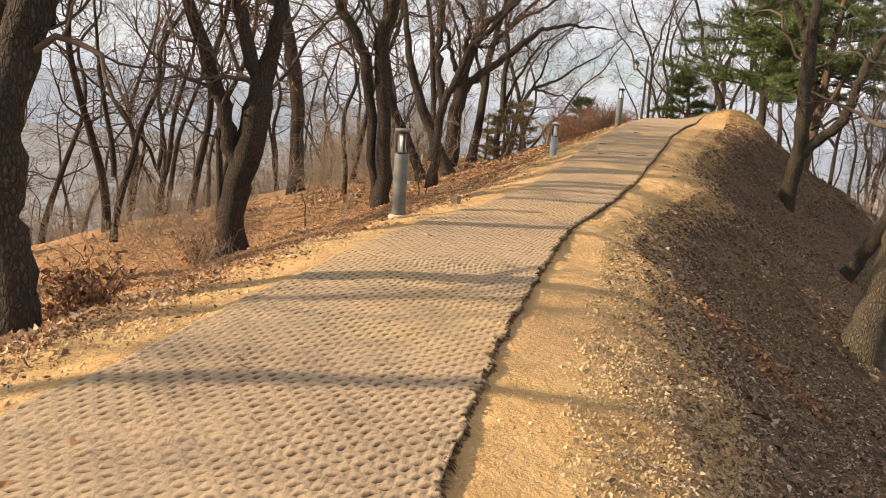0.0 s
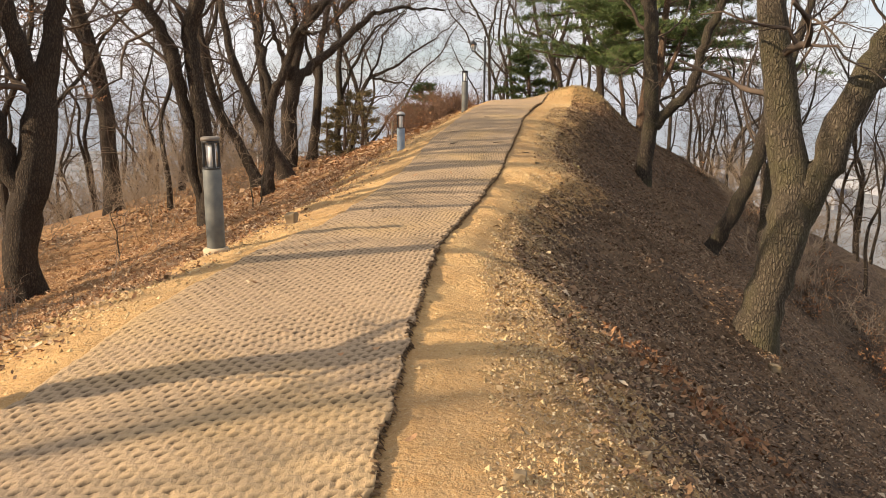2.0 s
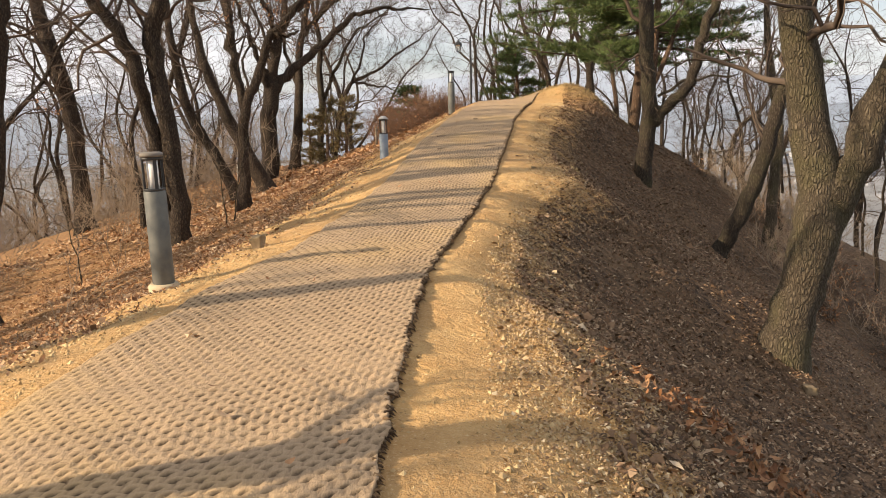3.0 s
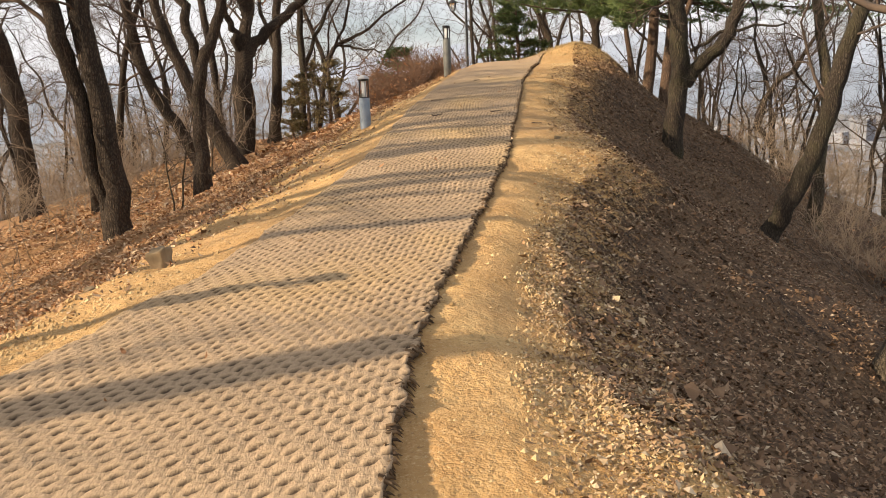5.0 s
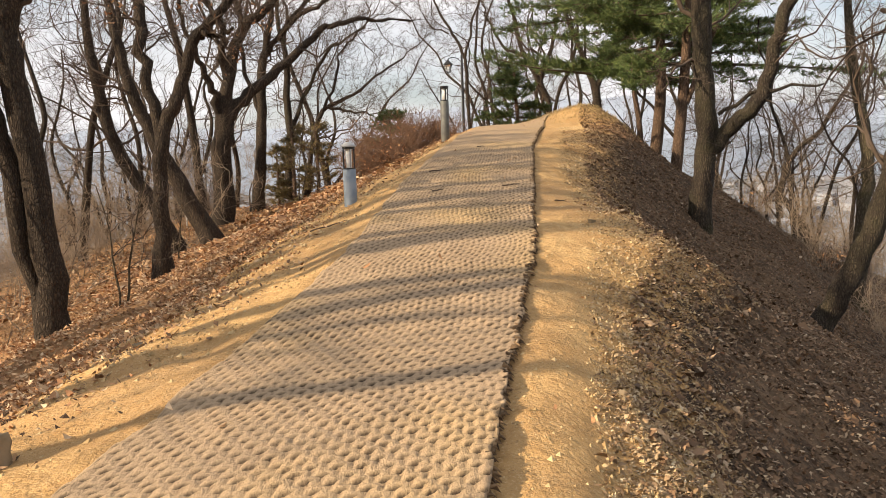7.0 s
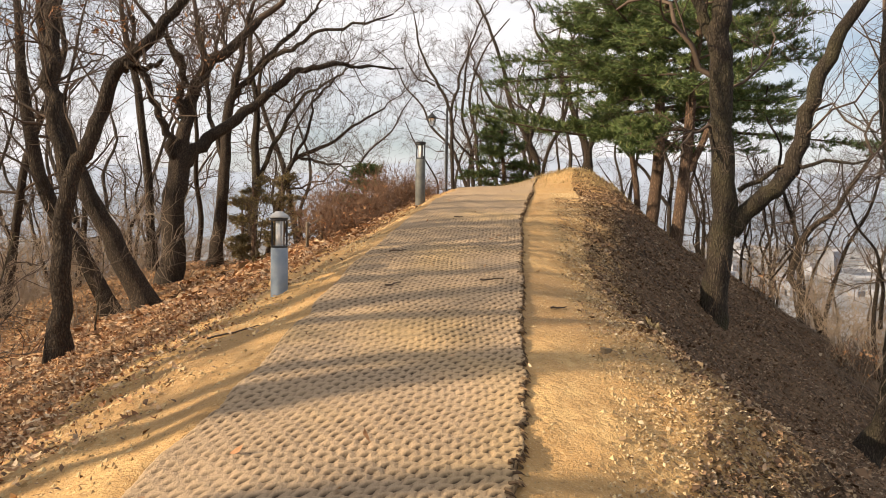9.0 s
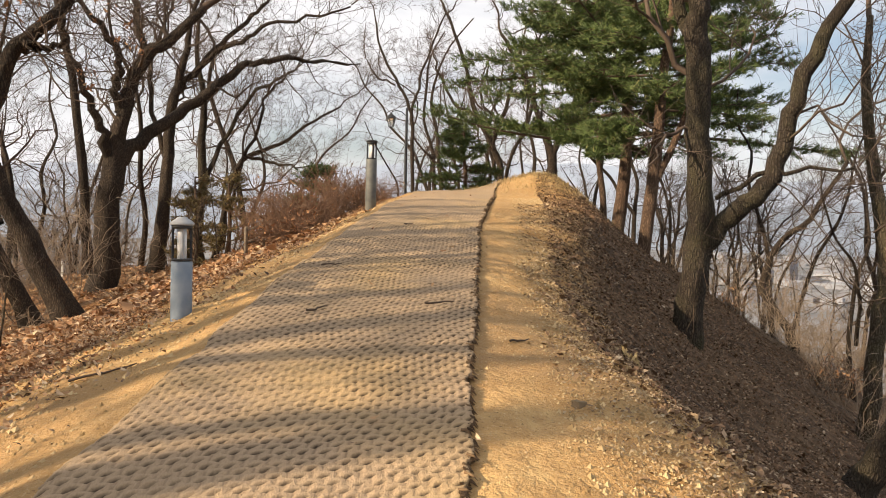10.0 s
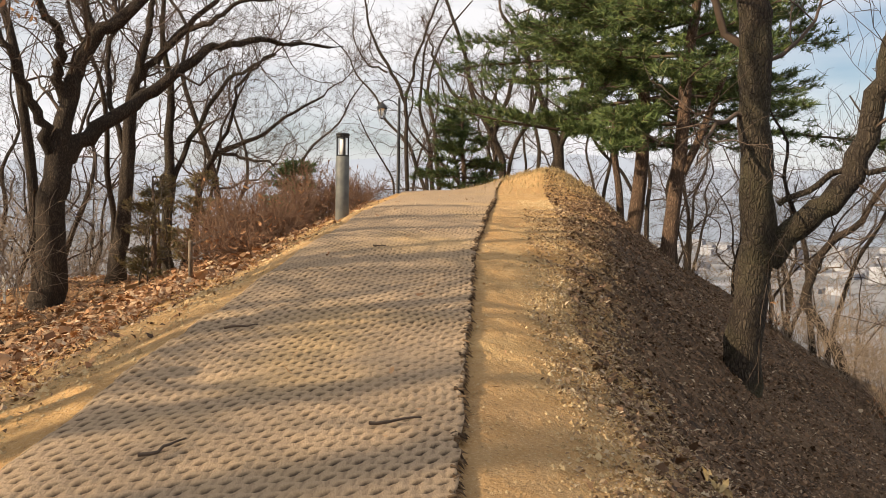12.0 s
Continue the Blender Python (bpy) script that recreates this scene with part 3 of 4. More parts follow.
bare_tree("oak_tree", at(-5.7, 13.1), [[(-.1, 0, 0, .32), (-.17, -.06, .76, .28), (-.02, 0, 1.6, .30), (.22, .08, 2.8, .30), (.35, .13, 3.65, .22), (.52, .2, 4.6, .16), (.65, .25, 5.5, .14), (.8, .5, 7.5, .08)],
          [(-.1, -.05, 1.7, .185), (-.34, -.13, 2.77, .16), (-.68, -.25, 3.9, .148), (-1.1, -.41, 5.06, .124), (-1.5, -.6, 7, .07)],
          [(.25, .09, 3.5, .17), (.02, 0, 4.4, .148), (-.23, -.08, 5.2, .13), (-.4, 0, 7, .07)]], "forked dark oak with a brown leafy bush at its foot", BARK, 2, 1.2, leaves=160)
bare_tree("oak_tree", at(-3.15, 15.55), [[(.04, 0, 0, .20), (-.02, 0, 1.5, .165), (-.18, 0, 3.1, .16), (-.22, 0, 4, .16), (.0, 0, 4.8, .14), (.4, .3, 7.5, .08)],
          [(-.10, .12, .0, .12), (-.38, .06, 2.15, .115), (-.54, -.1, 3.3, .135), (-.92, -.18, 4.16, .122), (-1.25, -.24, 4.7, .1), (-1.8, 0, 6.5, .06)]], "two-stemmed dark oak behind the path lamp", BARK, 3, 1.1, leaves=160)
bare_tree("oak_tree", at(-7.95, 24.6), [[(0, 0, 0, .30), (-.08, 0, 1.6, .24), (-.13, 0, 3.3, .24), (-.5, -.16, 5.3, .22), (-.86, -.28, 7.1, .17), (-1, 0, 9, .09)]], OAK, BARK, 4)
bare_tree("oak_tree", at(-2.4, 17.85), [[(0.15, 0, 0.28, 0.138), (0.21, 0, 1.26, 0.118), (0.22, 0, 1.84, 0.112), (0.39, 0, 2.56, 0.106), (0.6, 0, 2.99, 0.097), (0.77, 0, 3.57, 0.088), (0.95, 0, 3.9, 0.082), (1.3, 0, 4.23, 0.073), (1.72, 0, 4.75, 0.059), (2.1, 0, 5.27, 0.041)],
          [(0.23, 0, 2.2, 0.089), (0.11, 0.15, 3.28, 0.090), (0.04, 0.3, 4.03, 0.089), (-0.02, 0.45, 4.79, 0.085), (-0.02, 0.6, 5.71, 0.065)],
          [(0.95, 0, 3.83, 0.052), (1.22, -0.15, 3.86, 0.040), (1.5, -0.3, 3.93, 0.023)]], "slender forked oak with withered leaf clusters", BARK, 5, 0.8, leaves=320, reach=1.8, stubs=(2,))
bare_tree("oak_tree", at(-2.4, 23.3), [[(.06, 0, 0, .25), (-.66, -.11, 1.5, .19), (-1.09, -.17, 2.5, .15), (-1.5, -.24, 3.6, .12), (-1.8, -.2, 5.2, .09), (-1.9, 0, 7, .05)]], "dark oak leaning away from the path", BARK, 6, 1.2)
bare_tree("oak_tree", at(-3.6, 24.9), [[(.15, 0, 0, .20), (-.55, -.11, 1.5, .15), (-1.11, -.23, 2.6, .15), (-1.46, -.3, 4.3, .122), (-1.6, -.3, 6.5, .07)]], "slim dark oak leaning away from the path", BARK, 7)
bare_tree("oak_tree", at(-2.9, 28.2), [[(-0.05, 0, -0.09, 0.35), (0.05, 0, 0.94, 0.292), (0.04, 0, 1.97, 0.281), (0.19, 0, 2.94, 0.258), (0.32, 0, 3.91, 0.169), (0.54, 0, 4.81, 0.158), (0.9, 0, 5.54, 0.147), (1.51, 0, 6.02, 0.124), (2.19, 0, 6.77, 0.102)],
          [(0.28, 0, 2.94, 0.168), (0.69, 0.25, 3.53, 0.17), (1.39, 0.5, 4.14, 0.149), (1.93, 0.75, 4.63, 0.127), (2.75, 1, 5.36, 0.106), (3.26, 1.25, 5.74, 0.083), (4.08, 1.5, 5.99, 0.072), (4.79, 1.75, 5.98, 0.054), (6.07, 2, 6, 0.03)],
          [(0.13, 0, 3, 0.146), (0.02, -0.3, 3.61, 0.111), (-0.15, -0.6, 4.19, 0.088), (-0.36, -0.9, 4.86, 0.071), (-0.56, -1.2, 5.62, 0.054), (-0.59, -1.5, 6.25, 0.043)],
          [(0.36, 0, 4.16, 0.124), (0.24, -0.25, 4.76, 0.101), (0.41, -0.5, 5.22, 0.089), (0.11, -0.75, 5.89, 0.072), (-0.23, -1, 6.34, 0.055)],
          [(0.88, 0, 5.47, 0.102), (0.69, 0.25, 6.15, 0.086), (0.54, 0.5, 6.85, 0.07)]], "many-limbed oak with a long bare limb reaching over the path", BARK, 8, 1.3, reach=2.4, stubs=(1,))
bare_tree("oak_tree", at(-2.45, 31.5), [[(0.11, 0, -0, 0.214), (0.29, 0, 1.35, 0.183), (0.42, 0, 2.87, 0.162), (0.5, 0, 4.39, 0.142), (0.68, 0, 5.16, 0.122), (0.89, 0, 6.23, 0.087), (1.03, 0, 6.99, 0.067), (1.24, 0, 7.76, 0.051)],
          [(0.61, 0, 4.93, 0.101), (1.17, 0.15, 5.67, 0.087), (1.81, 0.3, 6.47, 0.073), (2.62, 0.45, 7.28, 0.058), (3.07, 0.6, 7.9, 0.042)],
          [(1.05, 0, 5.4, 0.082), (1.64, -0.16, 6.06, 0.071), (2.39, -0.32, 6.4, 0.061), (3.13, -0.48, 6.89, 0.050), (4.17, -0.64, 7.07, 0.040), (5.36, -0.8, 7.49, 0.025)],
          [(0.42, 0, 3.02, 0.081), (-0.01, 0.25, 4.4, 0.067), (-0.14, 0.5, 5.65, 0.063), (0.17, 0.75, 6.96, 0.048), (0.42, 1, 7.82, 0.038)]], "large dark oak with spreading rugged limbs", BARK, 9, 1.5, reach=2.6)
bare_tree("oak_tree", at(-1.5, 33), [[(0.19, 0, 0.06, 0.151), (0.13, 0, 1.01, 0.138), (0.24, 0, 2.49, 0.13), (0.19, 0, 3.79, 0.118), (0.24, 0, 5.09, 0.09), (0.03, 0, 6.38, 0.07), (0.1, 0, 7.67, 0.05)],
          [(0.22, 0, 2.49, 0.082), (0.92, 0.12, 4, 0.062), (1.46, 0.25, 5.03, 0.056), (2.09, 0.38, 5.58, 0.042), (2.91, 0.5, 6.15, 0.028)]], OAK, BARK_MID, 10, 1.6, reach=2.4)
bare_tree("oak_tree", at(-1.0, 32.3), [[(0.19, 0, 0.22, 0.094), (0.36, 0.17, 1.34, 0.087), (0.64, 0.33, 2.65, 0.081), (1.02, 0.5, 3.32, 0.074), (1.97, 0.67, 3.78, 0.054), (2.77, 0.83, 4.38, 0.042), (3.77, 1, 4.99, 0.028)],
          [(0.75, 0, 2.8, 0.054), (1.36, -0.17, 4.16, 0.046), (1.67, -0.33, 5.18, 0.033), (2.43, -0.5, 5.82, 0.026)],
          [(1.05, 0, 3.29, 0.054), (1.85, -0.25, 3.14, 0.039), (2.48, -0.5, 2.99, 0.026)]], "slender oak with a fan of drooping branches", BARK, 18, 1.4, reach=1.7)
bare_tree("oak_tree", at(-4, 31.2), [[(0, 0, 0, .14), (-.15, 0, 2.6, .12), (-.35, 0, 4.8, .11), (-.7, -.1, 6.6, .085), (-.86, -.2, 8, .05)]], OAK, BARK, 11)
# unseen oaks, added out of view so that their shadows cross the path
for i, (x, y, h, r) in enumerate(((-7.9, 6.9, 10.0, .22), (-8.9, 8.3, 11.0, .24), (-10.4, 9.6, 12.0, .26), (-11.6, 7.2, 11.0, .24), (-9.5, 10.7, 11.5, .27), (-11.5, -3.0, 11.0, .2))):
    bare_tree("oak_tree", at(x, y), [[(0, 0, 0, r), (.1, .1, h * .25, r * .85), (-.1, .3, h * .5, r * .7), (.2, .2, h * .78, r * .45), (.3, .4, h, r * .2)],
              [(.05, .15, h * .3, r * .55), (.7, -.5, h * .48, r * .5), (1.3, -.7, h * .66, r * .4), (1.7, -1.2, h * .85, r * .2)],
              [(-.1, .3, h * .45, r * .5), (-.3, 1.0, h * .6, r * .42), (.2, 1.7, h * .75, r * .33), (.3, 2.1, h * .9, r * .18)]], OAK, BARK, 400 + i, 1.1 if y > 10 else 0.6, reach=2.2)
bare_tree("oak_tree", at(5.89, 39), [[(0, 0, 0, 0.072), (-0.06, 0, 3.95, 0.072), (-0.2, 0, 5.3, 0.064), (-0.78, 0, 6.4, 0.057), (-1.36, 0, 7.49, 0.041), (-1.59, 0, 8.59, 0.033)],
          [(-0.12, -0, 5.07, 0.056), (0.14, -0.25, 6.39, 0.048), (0.49, -0.5, 7.46, 0.040), (0.88, -0.75, 8.52, 0.032), (1.28, -1, 9.13, 0.024)],
          [(-0.78, 0, 6.17, 0.040), (-1.43, 0.25, 6.42, 0.032), (-1.87, 0.5, 7.12, 0.025)]], "crooked bare oak behind the crest", BARK, 501, 0.7, reach=1.6)
bare_tree("oak_tree", at(9.77, 40.5), [[(-0, 0, 0, 0.146), (-0.07, 0, 1.94, 0.134), (-0.46, 0, 2.89, 0.122), (-1.21, 0, 4.3, 0.097), (-1.61, 0, 5.94, 0.073), (-2.11, 0, 7.33, 0.062), (-2.61, 0, 8.48, 0.05)],
          [(-0.46, -0, 2.89, 0.098), (0.07, -0.25, 4.3, 0.085), (0.34, -0.5, 5.92, 0.061), (0.61, -0.75, 7.28, 0.049)],
          [(-1.09, 0, 4.06, 0.073), (-2.02, 0.25, 4.54, 0.061), (-2.48, 0.5, 5.52, 0.049), (-2.82, 0.75, 6.51, 0.037)]], "crooked bare oak behind the crest", BARK, 502, 0.7, reach=1.6)
bare_tree("oak_tree", at(11.16, 38), [[(0, 0, 0, 0.184), (0.03, 0, 1.91, 0.172), (-0.27, 0, 2.79, 0.138), (-0.76, 0, 4.11, 0.103), (-1.36, 0, 5.42, 0.081), (-2.18, 0, 6.71, 0.058)],
          [(-0.03, -0, 2.13, 0.115), (0.34, -0.25, 3.01, 0.092), (0.93, -0.5, 3.66, 0.069), (1.27, -0.75, 4.73, 0.058)],
          [(-0.51, 0, 3.01, 0.092), (-1.83, 0.25, 3.45, 0.069), (-2.69, 0.5, 3.9, 0.046)]], "crooked bare oak behind the crest", BARK, 503, 0.7, reach=1.6)
# the two that stand on the shaded slope, and their neighbours
bare_tree("oak_tree", (5.7, 9.28, -0.76), [[(-.08, .04, -.05, 0.294), (.08, -.04, .76, 0.276), (.2, -.1, 1.4, 0.281), (.22, -.11, 2.0, 0.262), (.07, -.04, 3.0, 0.225), (-.08, .03, 4.0, 0.198), (-.16, .07, 5.0, 0.175), (-.3, .2, 7.2, 0.110), (-.3, .3, 9.5, 0.064)],
          [(.30, -.16, 1.55, 0.230), (.56, -.30, 2.45, 0.216), (.84, -.44, 3.3, 0.198), (1.13, -.59, 4.0, 0.179), (1.6, -.8, 4.8, 0.138), (2.4, -1.1, 6.5, 0.074)]], "thick forked oak with pale sunlit furrowed bark", BARK_PALE, 12, 0.6)
bare_tree("oak_tree", (7.21, 18.95, 0.60), [[(-.09, 0, -.1, .216), (-.01, 0, .85, .195), (.08, 0, 1.75, .195), (.01, 0, 2.8, .173), (-.03, 0, 3.85, .173), (-.08, 0, 4.65, .160), (-.03, 0, 5.4, .120), (.1, .2, 7.4, .056)],
          [(.14, -.08, 1.55, .143), (.55, -.28, 2.0, .135), (.86, -.44, 2.52, .128), (1.07, -.55, 3.3, .113), (1.32, -.68, 4.15, .106), (1.75, -.87, 5.0, .076), (2.3, -1, 6.2, .040)],
          [(-.05, .04, 4.25, .106), (-.27, .14, 4.85, .090), (-.5, .22, 5.5, .064), (-.9, .3, 6.6, .032)],
          [(.26, -.13, 2.1, .036), (.68, -.35, 2.45, .036), (1.17, -.6, 2.53, .030), (1.9, -.9, 2.62, .016)]], "forked oak on the shaded slope with a long side limb", BARK_MID, 13, 0.5)
bare_tree("oak_tree", at(8.1, 16.2, -0.03), [[(-.25, .13, 0, .205), (-.01, 0, .54, .174), (.32, -.19, 1.4, .163), (.56, -.33, 2.3, .153), (.74, -.43, 3.2, .143), (1.0, -.56, 4.2, .11), (1.5, -.6, 6, .06)]], "pale oak leaning out over the slope", BARK_MID, 14)
bare_tree("oak_tree", (10.95, 19.9, -1.15), [[(0, 0, 0, .165), (.03, 0, 1.5, .135), (.11, -.07, 2.8, .121), (-.03, 0, 4, .108), (-.2, .13, 5.2, .09), (-.2, .2, 7, .05)]], PALE, BARK_PALE, 15)
bare_tree("oak_tree", (13.3, 24.6, -1.6), [[(-.1, .1, -.1, .20), (-.5, .4, 1.6, .105), (-.95, .8, 2.5, .09), (-.75, .6, 3.5, .075), (-.2, .2, 4.2, .06), (.5, 0, 5.5, .04)]], "crooked oak low on the slope", BARK, 16)


def forest_tree(seed, height, label, boughs=12):
    """A plainer tree for the wood: a wandering stem, sometimes forked, and a crown."""
    rng = np.random.default_rng(seed)
    tree = thing("oak_tree", (0, 0, 0), label, "tree", "trees of the wood")
    r0 = height * rng.uniform(0.009, 0.0125)
    stems = 1 if rng.random() < 0.45 else 2
    twigs = Tubes()
    for s in range(stems):
        n = 9
        z = np.linspace(0 if s == 0 else rng.uniform(0.06, 0.25), 1, n) * height * (1 if s == 0 else 0.9)
        bend = np.cumsum(rng.normal(0, 0.42, (n, 2)), axis=0) * np.linspace(0, 1, n)[:, None]
        lean = rng.normal(0, 0.12 if s == 0 else 0.30, 2)
        xy = bend + lean * z[:, None]
        xy -= xy[0]
        line = smooth_line(np.column_stack((xy, z, np.linspace(r0, r0 * 0.22, n) * (1 if s == 0 else 0.75))), 3)
        if s == 0:
            line[0, 3] *= 1.35
            line[0, 2] -= 0.4
        tubes = Tubes()
        tubes.add(line[:, :3], line[:, 3], 9, 0.03, rng)
        part_mesh("trunk" if s == 0 else "limb", tubes.mesh("trunk", BARK), tree)
        for f in rng.uniform(0.28, 1.0, boughs):
            j = min(int(f * (len(line) - 1)), len(line) - 2)
            side = np.append(rng.normal(size=2), 0.5)
            grow(twigs, rng, line[j, :3], side, height * rng.uniform(0.16, 0.30) * (1.25 - 0.5 * f), max(line[j, 3] * rng.uniform(0.3, 0.5), 0.014), 2, 1.0, 0.2)
    part_mesh("crown", twigs.mesh("crown", TWIG), tree, "bare twiggy branches")
    return tree


KEYED = np.array([(-3.1, 1.9), (-7.3, 3.43), (-5.7, 13.1), (-3.3, 15.5), (-7.95, 24.6), (-2.4, 17.85), (-2.4, 23.3), (-3.6, 24.9), (-2.9, 28.2), (-2.45, 31.5), (-1.5, 33), (-4, 31.2)])


def plant_wood():
    rng = np.random.default_rng(21)
    forms = [forest_tree(100 + i, h, "bare slender oak in the leaf-strewn wood") for i, h in enumerate((9.5, 10.5, 8.5, 11.5, 9, 10, 7.5, 12))]
    spots = []

    def sow(count, x0, x1, y0, y1, gap, clear=4.6):
        tries = 0
        made = 0
        while made < count and tries < 4000:
            tries += 1
            x, y = rng.uniform(x0, x1), rng.uniform(y0, y1)
            u, v = x - float(right_edge(y)), float(left_edge(y)) - x
            if max(u, v) < clear or np.min(np.hypot(KEYED[:, 0] - x, KEYED[:, 1] - y)) < 1.6:
                continue
            if any(math.hypot(x - a, y - b) < gap for a, b in spots):
                continue
            spots.append((x, y))
            made += 1

    sow(34, -26, -5.5, 15, 50, 1.7)
    sow(26, -45, -9, 30, 75, 2.2)
    # these five stand out of view, added to throw shade on the path
    sow(5, -24, -9, -8, 9, 3.5)
    sow(13, -13, 0, 35, 50, 1.6)
    first_low = len(spots)
    sow(18, 13, 28, 19, 44, 1.8)
    sow(10, 11.5, 19, 22, 37, 1.5)
    last_low = len(spots)
    sow(14, 14, 40, 30, 62, 2.4)
    sow(15, 6.5, 17, 39, 54, 1.7, -9)
    near = len(spots)
    sow(70, -80, -12, 36, 110, 2.4)
    sow(34, 16, 70, 34, 110, 2.6)
    far = [forest_tree(150 + i, h, "bare oak far off in the hazy wood", 5) for i, h in enumerate((11, 12, 10))]
    forms = forms + far
    used = set()
    for i, (x, y) in enumerate(spots):
        k = i % (len(forms) - 3) if i < near else len(forms) - 3 + i % 3
        m = pose(x, y, float(land(x, y)), 0, 0, rng.uniform(0, 360))
        if k not in used:
            tree = forms[k]
            tree.matrix_basis = m
            used.add(k)
        else:
            tree = copy_thing(forms[k], m)
        s = rng.uniform(0.8, 1.15) * (0.62 if first_low <= i < last_low else 1.0)
        tree.scale = (s, s, s)


plant_wood()


# ---- pines ----
def needle_mesh(name, hubs, ways, rng, material, count=26, length=0.17, width=0.011):
    n = len(hubs)
    h = np.repeat(hubs, count, axis=0)
    d = np.repeat(ways, count, axis=0) * 0.75 + rng.normal(0, 0.55, (n * count, 3))
    d /= np.linalg.norm(d, axis=1)[:, None]
    h = h + np.repeat(ways, count, axis=0) * rng.uniform(-0.12, 0.08, (n * count, 1))
    side = np.cross(d, rng.normal(size=(n * count, 3)))
    side /= np.linalg.norm(side, axis=1)[:, None]
    size = length * rng.uniform(0.7, 1.2, (n * count, 1))
    v = np.stack((h - side * width, h + side * width, h + d * size), axis=1).reshape(-1, 3)
    return raw_mesh(name, v, [np.arange(3 * n * count).reshape(-1, 3)], material)


def pine_tree(place, limbs, label, seed, low, reach, count=34, material=None, bias=(0, 0), lengths=0.17, sprays=4):
    """A pine whose boughs spread in flat layers and carry tufts of needles."""
    rng = np.random.default_rng(seed)
    tree = thing("pine_tree", place, label, "tree")
    for i, limb in enumerate(limbs):
        line = smooth_line(limb)
        tubes = Tubes()
        tubes.add(line[:, :3], line[:, 3], 12, 0.03, rng)
        part_mesh("trunk" if i == 0 else "limb", tubes.mesh("trunk", BARK_PINE), tree)
    line = smooth_line(limbs[0], 8)
    height = line[-1, 2]
    for b in range(count):
        bough, hubs, ways = Tubes(), [], []
        f = low + (1 - low) * (b + rng.uniform(0, 1)) / count
        j = min(int(np.searchsorted(line[:, 2], f * height)), len(line) - 1)
        ang = rng.uniform(0, 2 * np.pi)
        out = unit(np.array((math.cos(ang) + bias[0], math.sin(ang) + bias[1], 0)))
        length = reach * (1.1 - 0.7 * (f - low) / (1 - low)) * rng.uniform(0.6, 1.15)
        d = unit(out + (0, 0, rng.uniform(-0.12, 0.25)))
        p, pts = line[j, :3].copy(), [line[j, :3].copy()]
        for _ in range(6):
            d = unit(d + rng.normal(0, 0.09, 3) * (1, 1, 0.5))
            p = p + d * length / 6
            pts.append(p.copy())
        bough.add(pts, np.linspace(0.035, 0.008, 7) * (0.6 + 0.2 * length), 5)
        for q in range(2, 7):
            for _ in range(sprays):
                side = unit(np.cross(d, (0, 0, 1)) * rng.choice((-1, 1)) + d * rng.uniform(0.4, 1.2) + rng.normal(0, 0.15, 3))
                s = rng.uniform(0.25, 0.7) * (0.5 + length / 4)
                base = pts[q] + (pts[q - 1] - pts[q]) * rng.uniform(0, 1)
                bough.add((base, base + side * s * 0.5 + (0, 0, -0.02), base + side * s), (0.010, 0.008, 0.005))
                for t in (0.4, 0.6, 0.8, 1.0):
                    hubs.append(base + side * s * t + rng.normal(0, 0.05, 3))
                    ways.append(unit(side + (0, 0, 0.45)))
        ob = part_mesh("bough", bough.mesh("bough", TWIG), tree)
        part_mesh("needle_layer", needle_mesh("needle_layer", np.array(hubs), np.array(ways), rng, material or NEEDLE, 25, lengths), ob, "flat layer of green needles")["kind"] = "stuff"
    return tree


pine_tree((10.9, 30.9, 1.5), [[(-.05, 0, -.3, .21), (.15, -.05, 1.6, .19), (.22, -.1, 3.0, .17), (.2, -.08, 5.3, .14), (.28, -.12, 6.8, .109), (.32, -.14, 9.0, .04)]], "tall green pine with flat needle layers beyond the mound", 31, 0.34, 5.5, 72, bias=(-.24, -.12), sprays=7)
pine_tree((9.95, 26.85, 1.1), [[(-.05, 0, -.3, .17), (.15, -.08, 1.9, .152), (.25, -.12, 3.2, .139), (.33, -.16, 4.9, .114), (.45, -.22, 6.1, .089), (.47, -.23, 7.6, .035)],
          [(.29, -.14, 2.4, .089), (.63, -.3, 3.3, .08), (1.01, -.48, 4.5, .055)]], "green pine with a reddish trunk on the slope edge", 32, 0.50, 2.8, 22, sprays=4)
pine_tree((9.3, 27.6, 1.3), [[(0, 0, -.3, .10), (-.1, 0, 1.6, .08), (-.25, 0, 2.6, .07), (-.3, 0, 3.6, .03)]], "small bare-stemmed pine with one low bough", 33, 0.75, 1.6, 8)
pine_tree((7.0, 34.6, 2.75), [[(0, 0, -.2, .09), (.05, 0, 1.0, .07), (-.05, 0, 2.0, .05), (0, 0, 2.9, .02)]], "young green pine beside the lamp post", 34, 0.08, 1.35, 26, lengths=0.14, sprays=2)
pine_tree(at(2.0, 29.5), [[(0, 0, -.2, .06), (.02, 0, .8, .045), (0, 0, 1.8, .015)]], "young pine behind the shrubs", 35, 0.1, 0.8, 16, lengths=0.11, sprays=2)
for i, (x, y, h) in enumerate(((-.9, 28.4, 2.4), (-.3, 30.6, 2.5), (-2.0, 35.5, 2.6))):
    pine_tree(at(x, y), [[(0, 0, -.2, .07), (.03, 0, h * .5, .05), (0, 0, h, .015)]], "dull olive juniper at the edge of the wood", 40 + i, 0.06, 0.62, 17, NEEDLE_DULL, lengths=0.09, sprays=1)


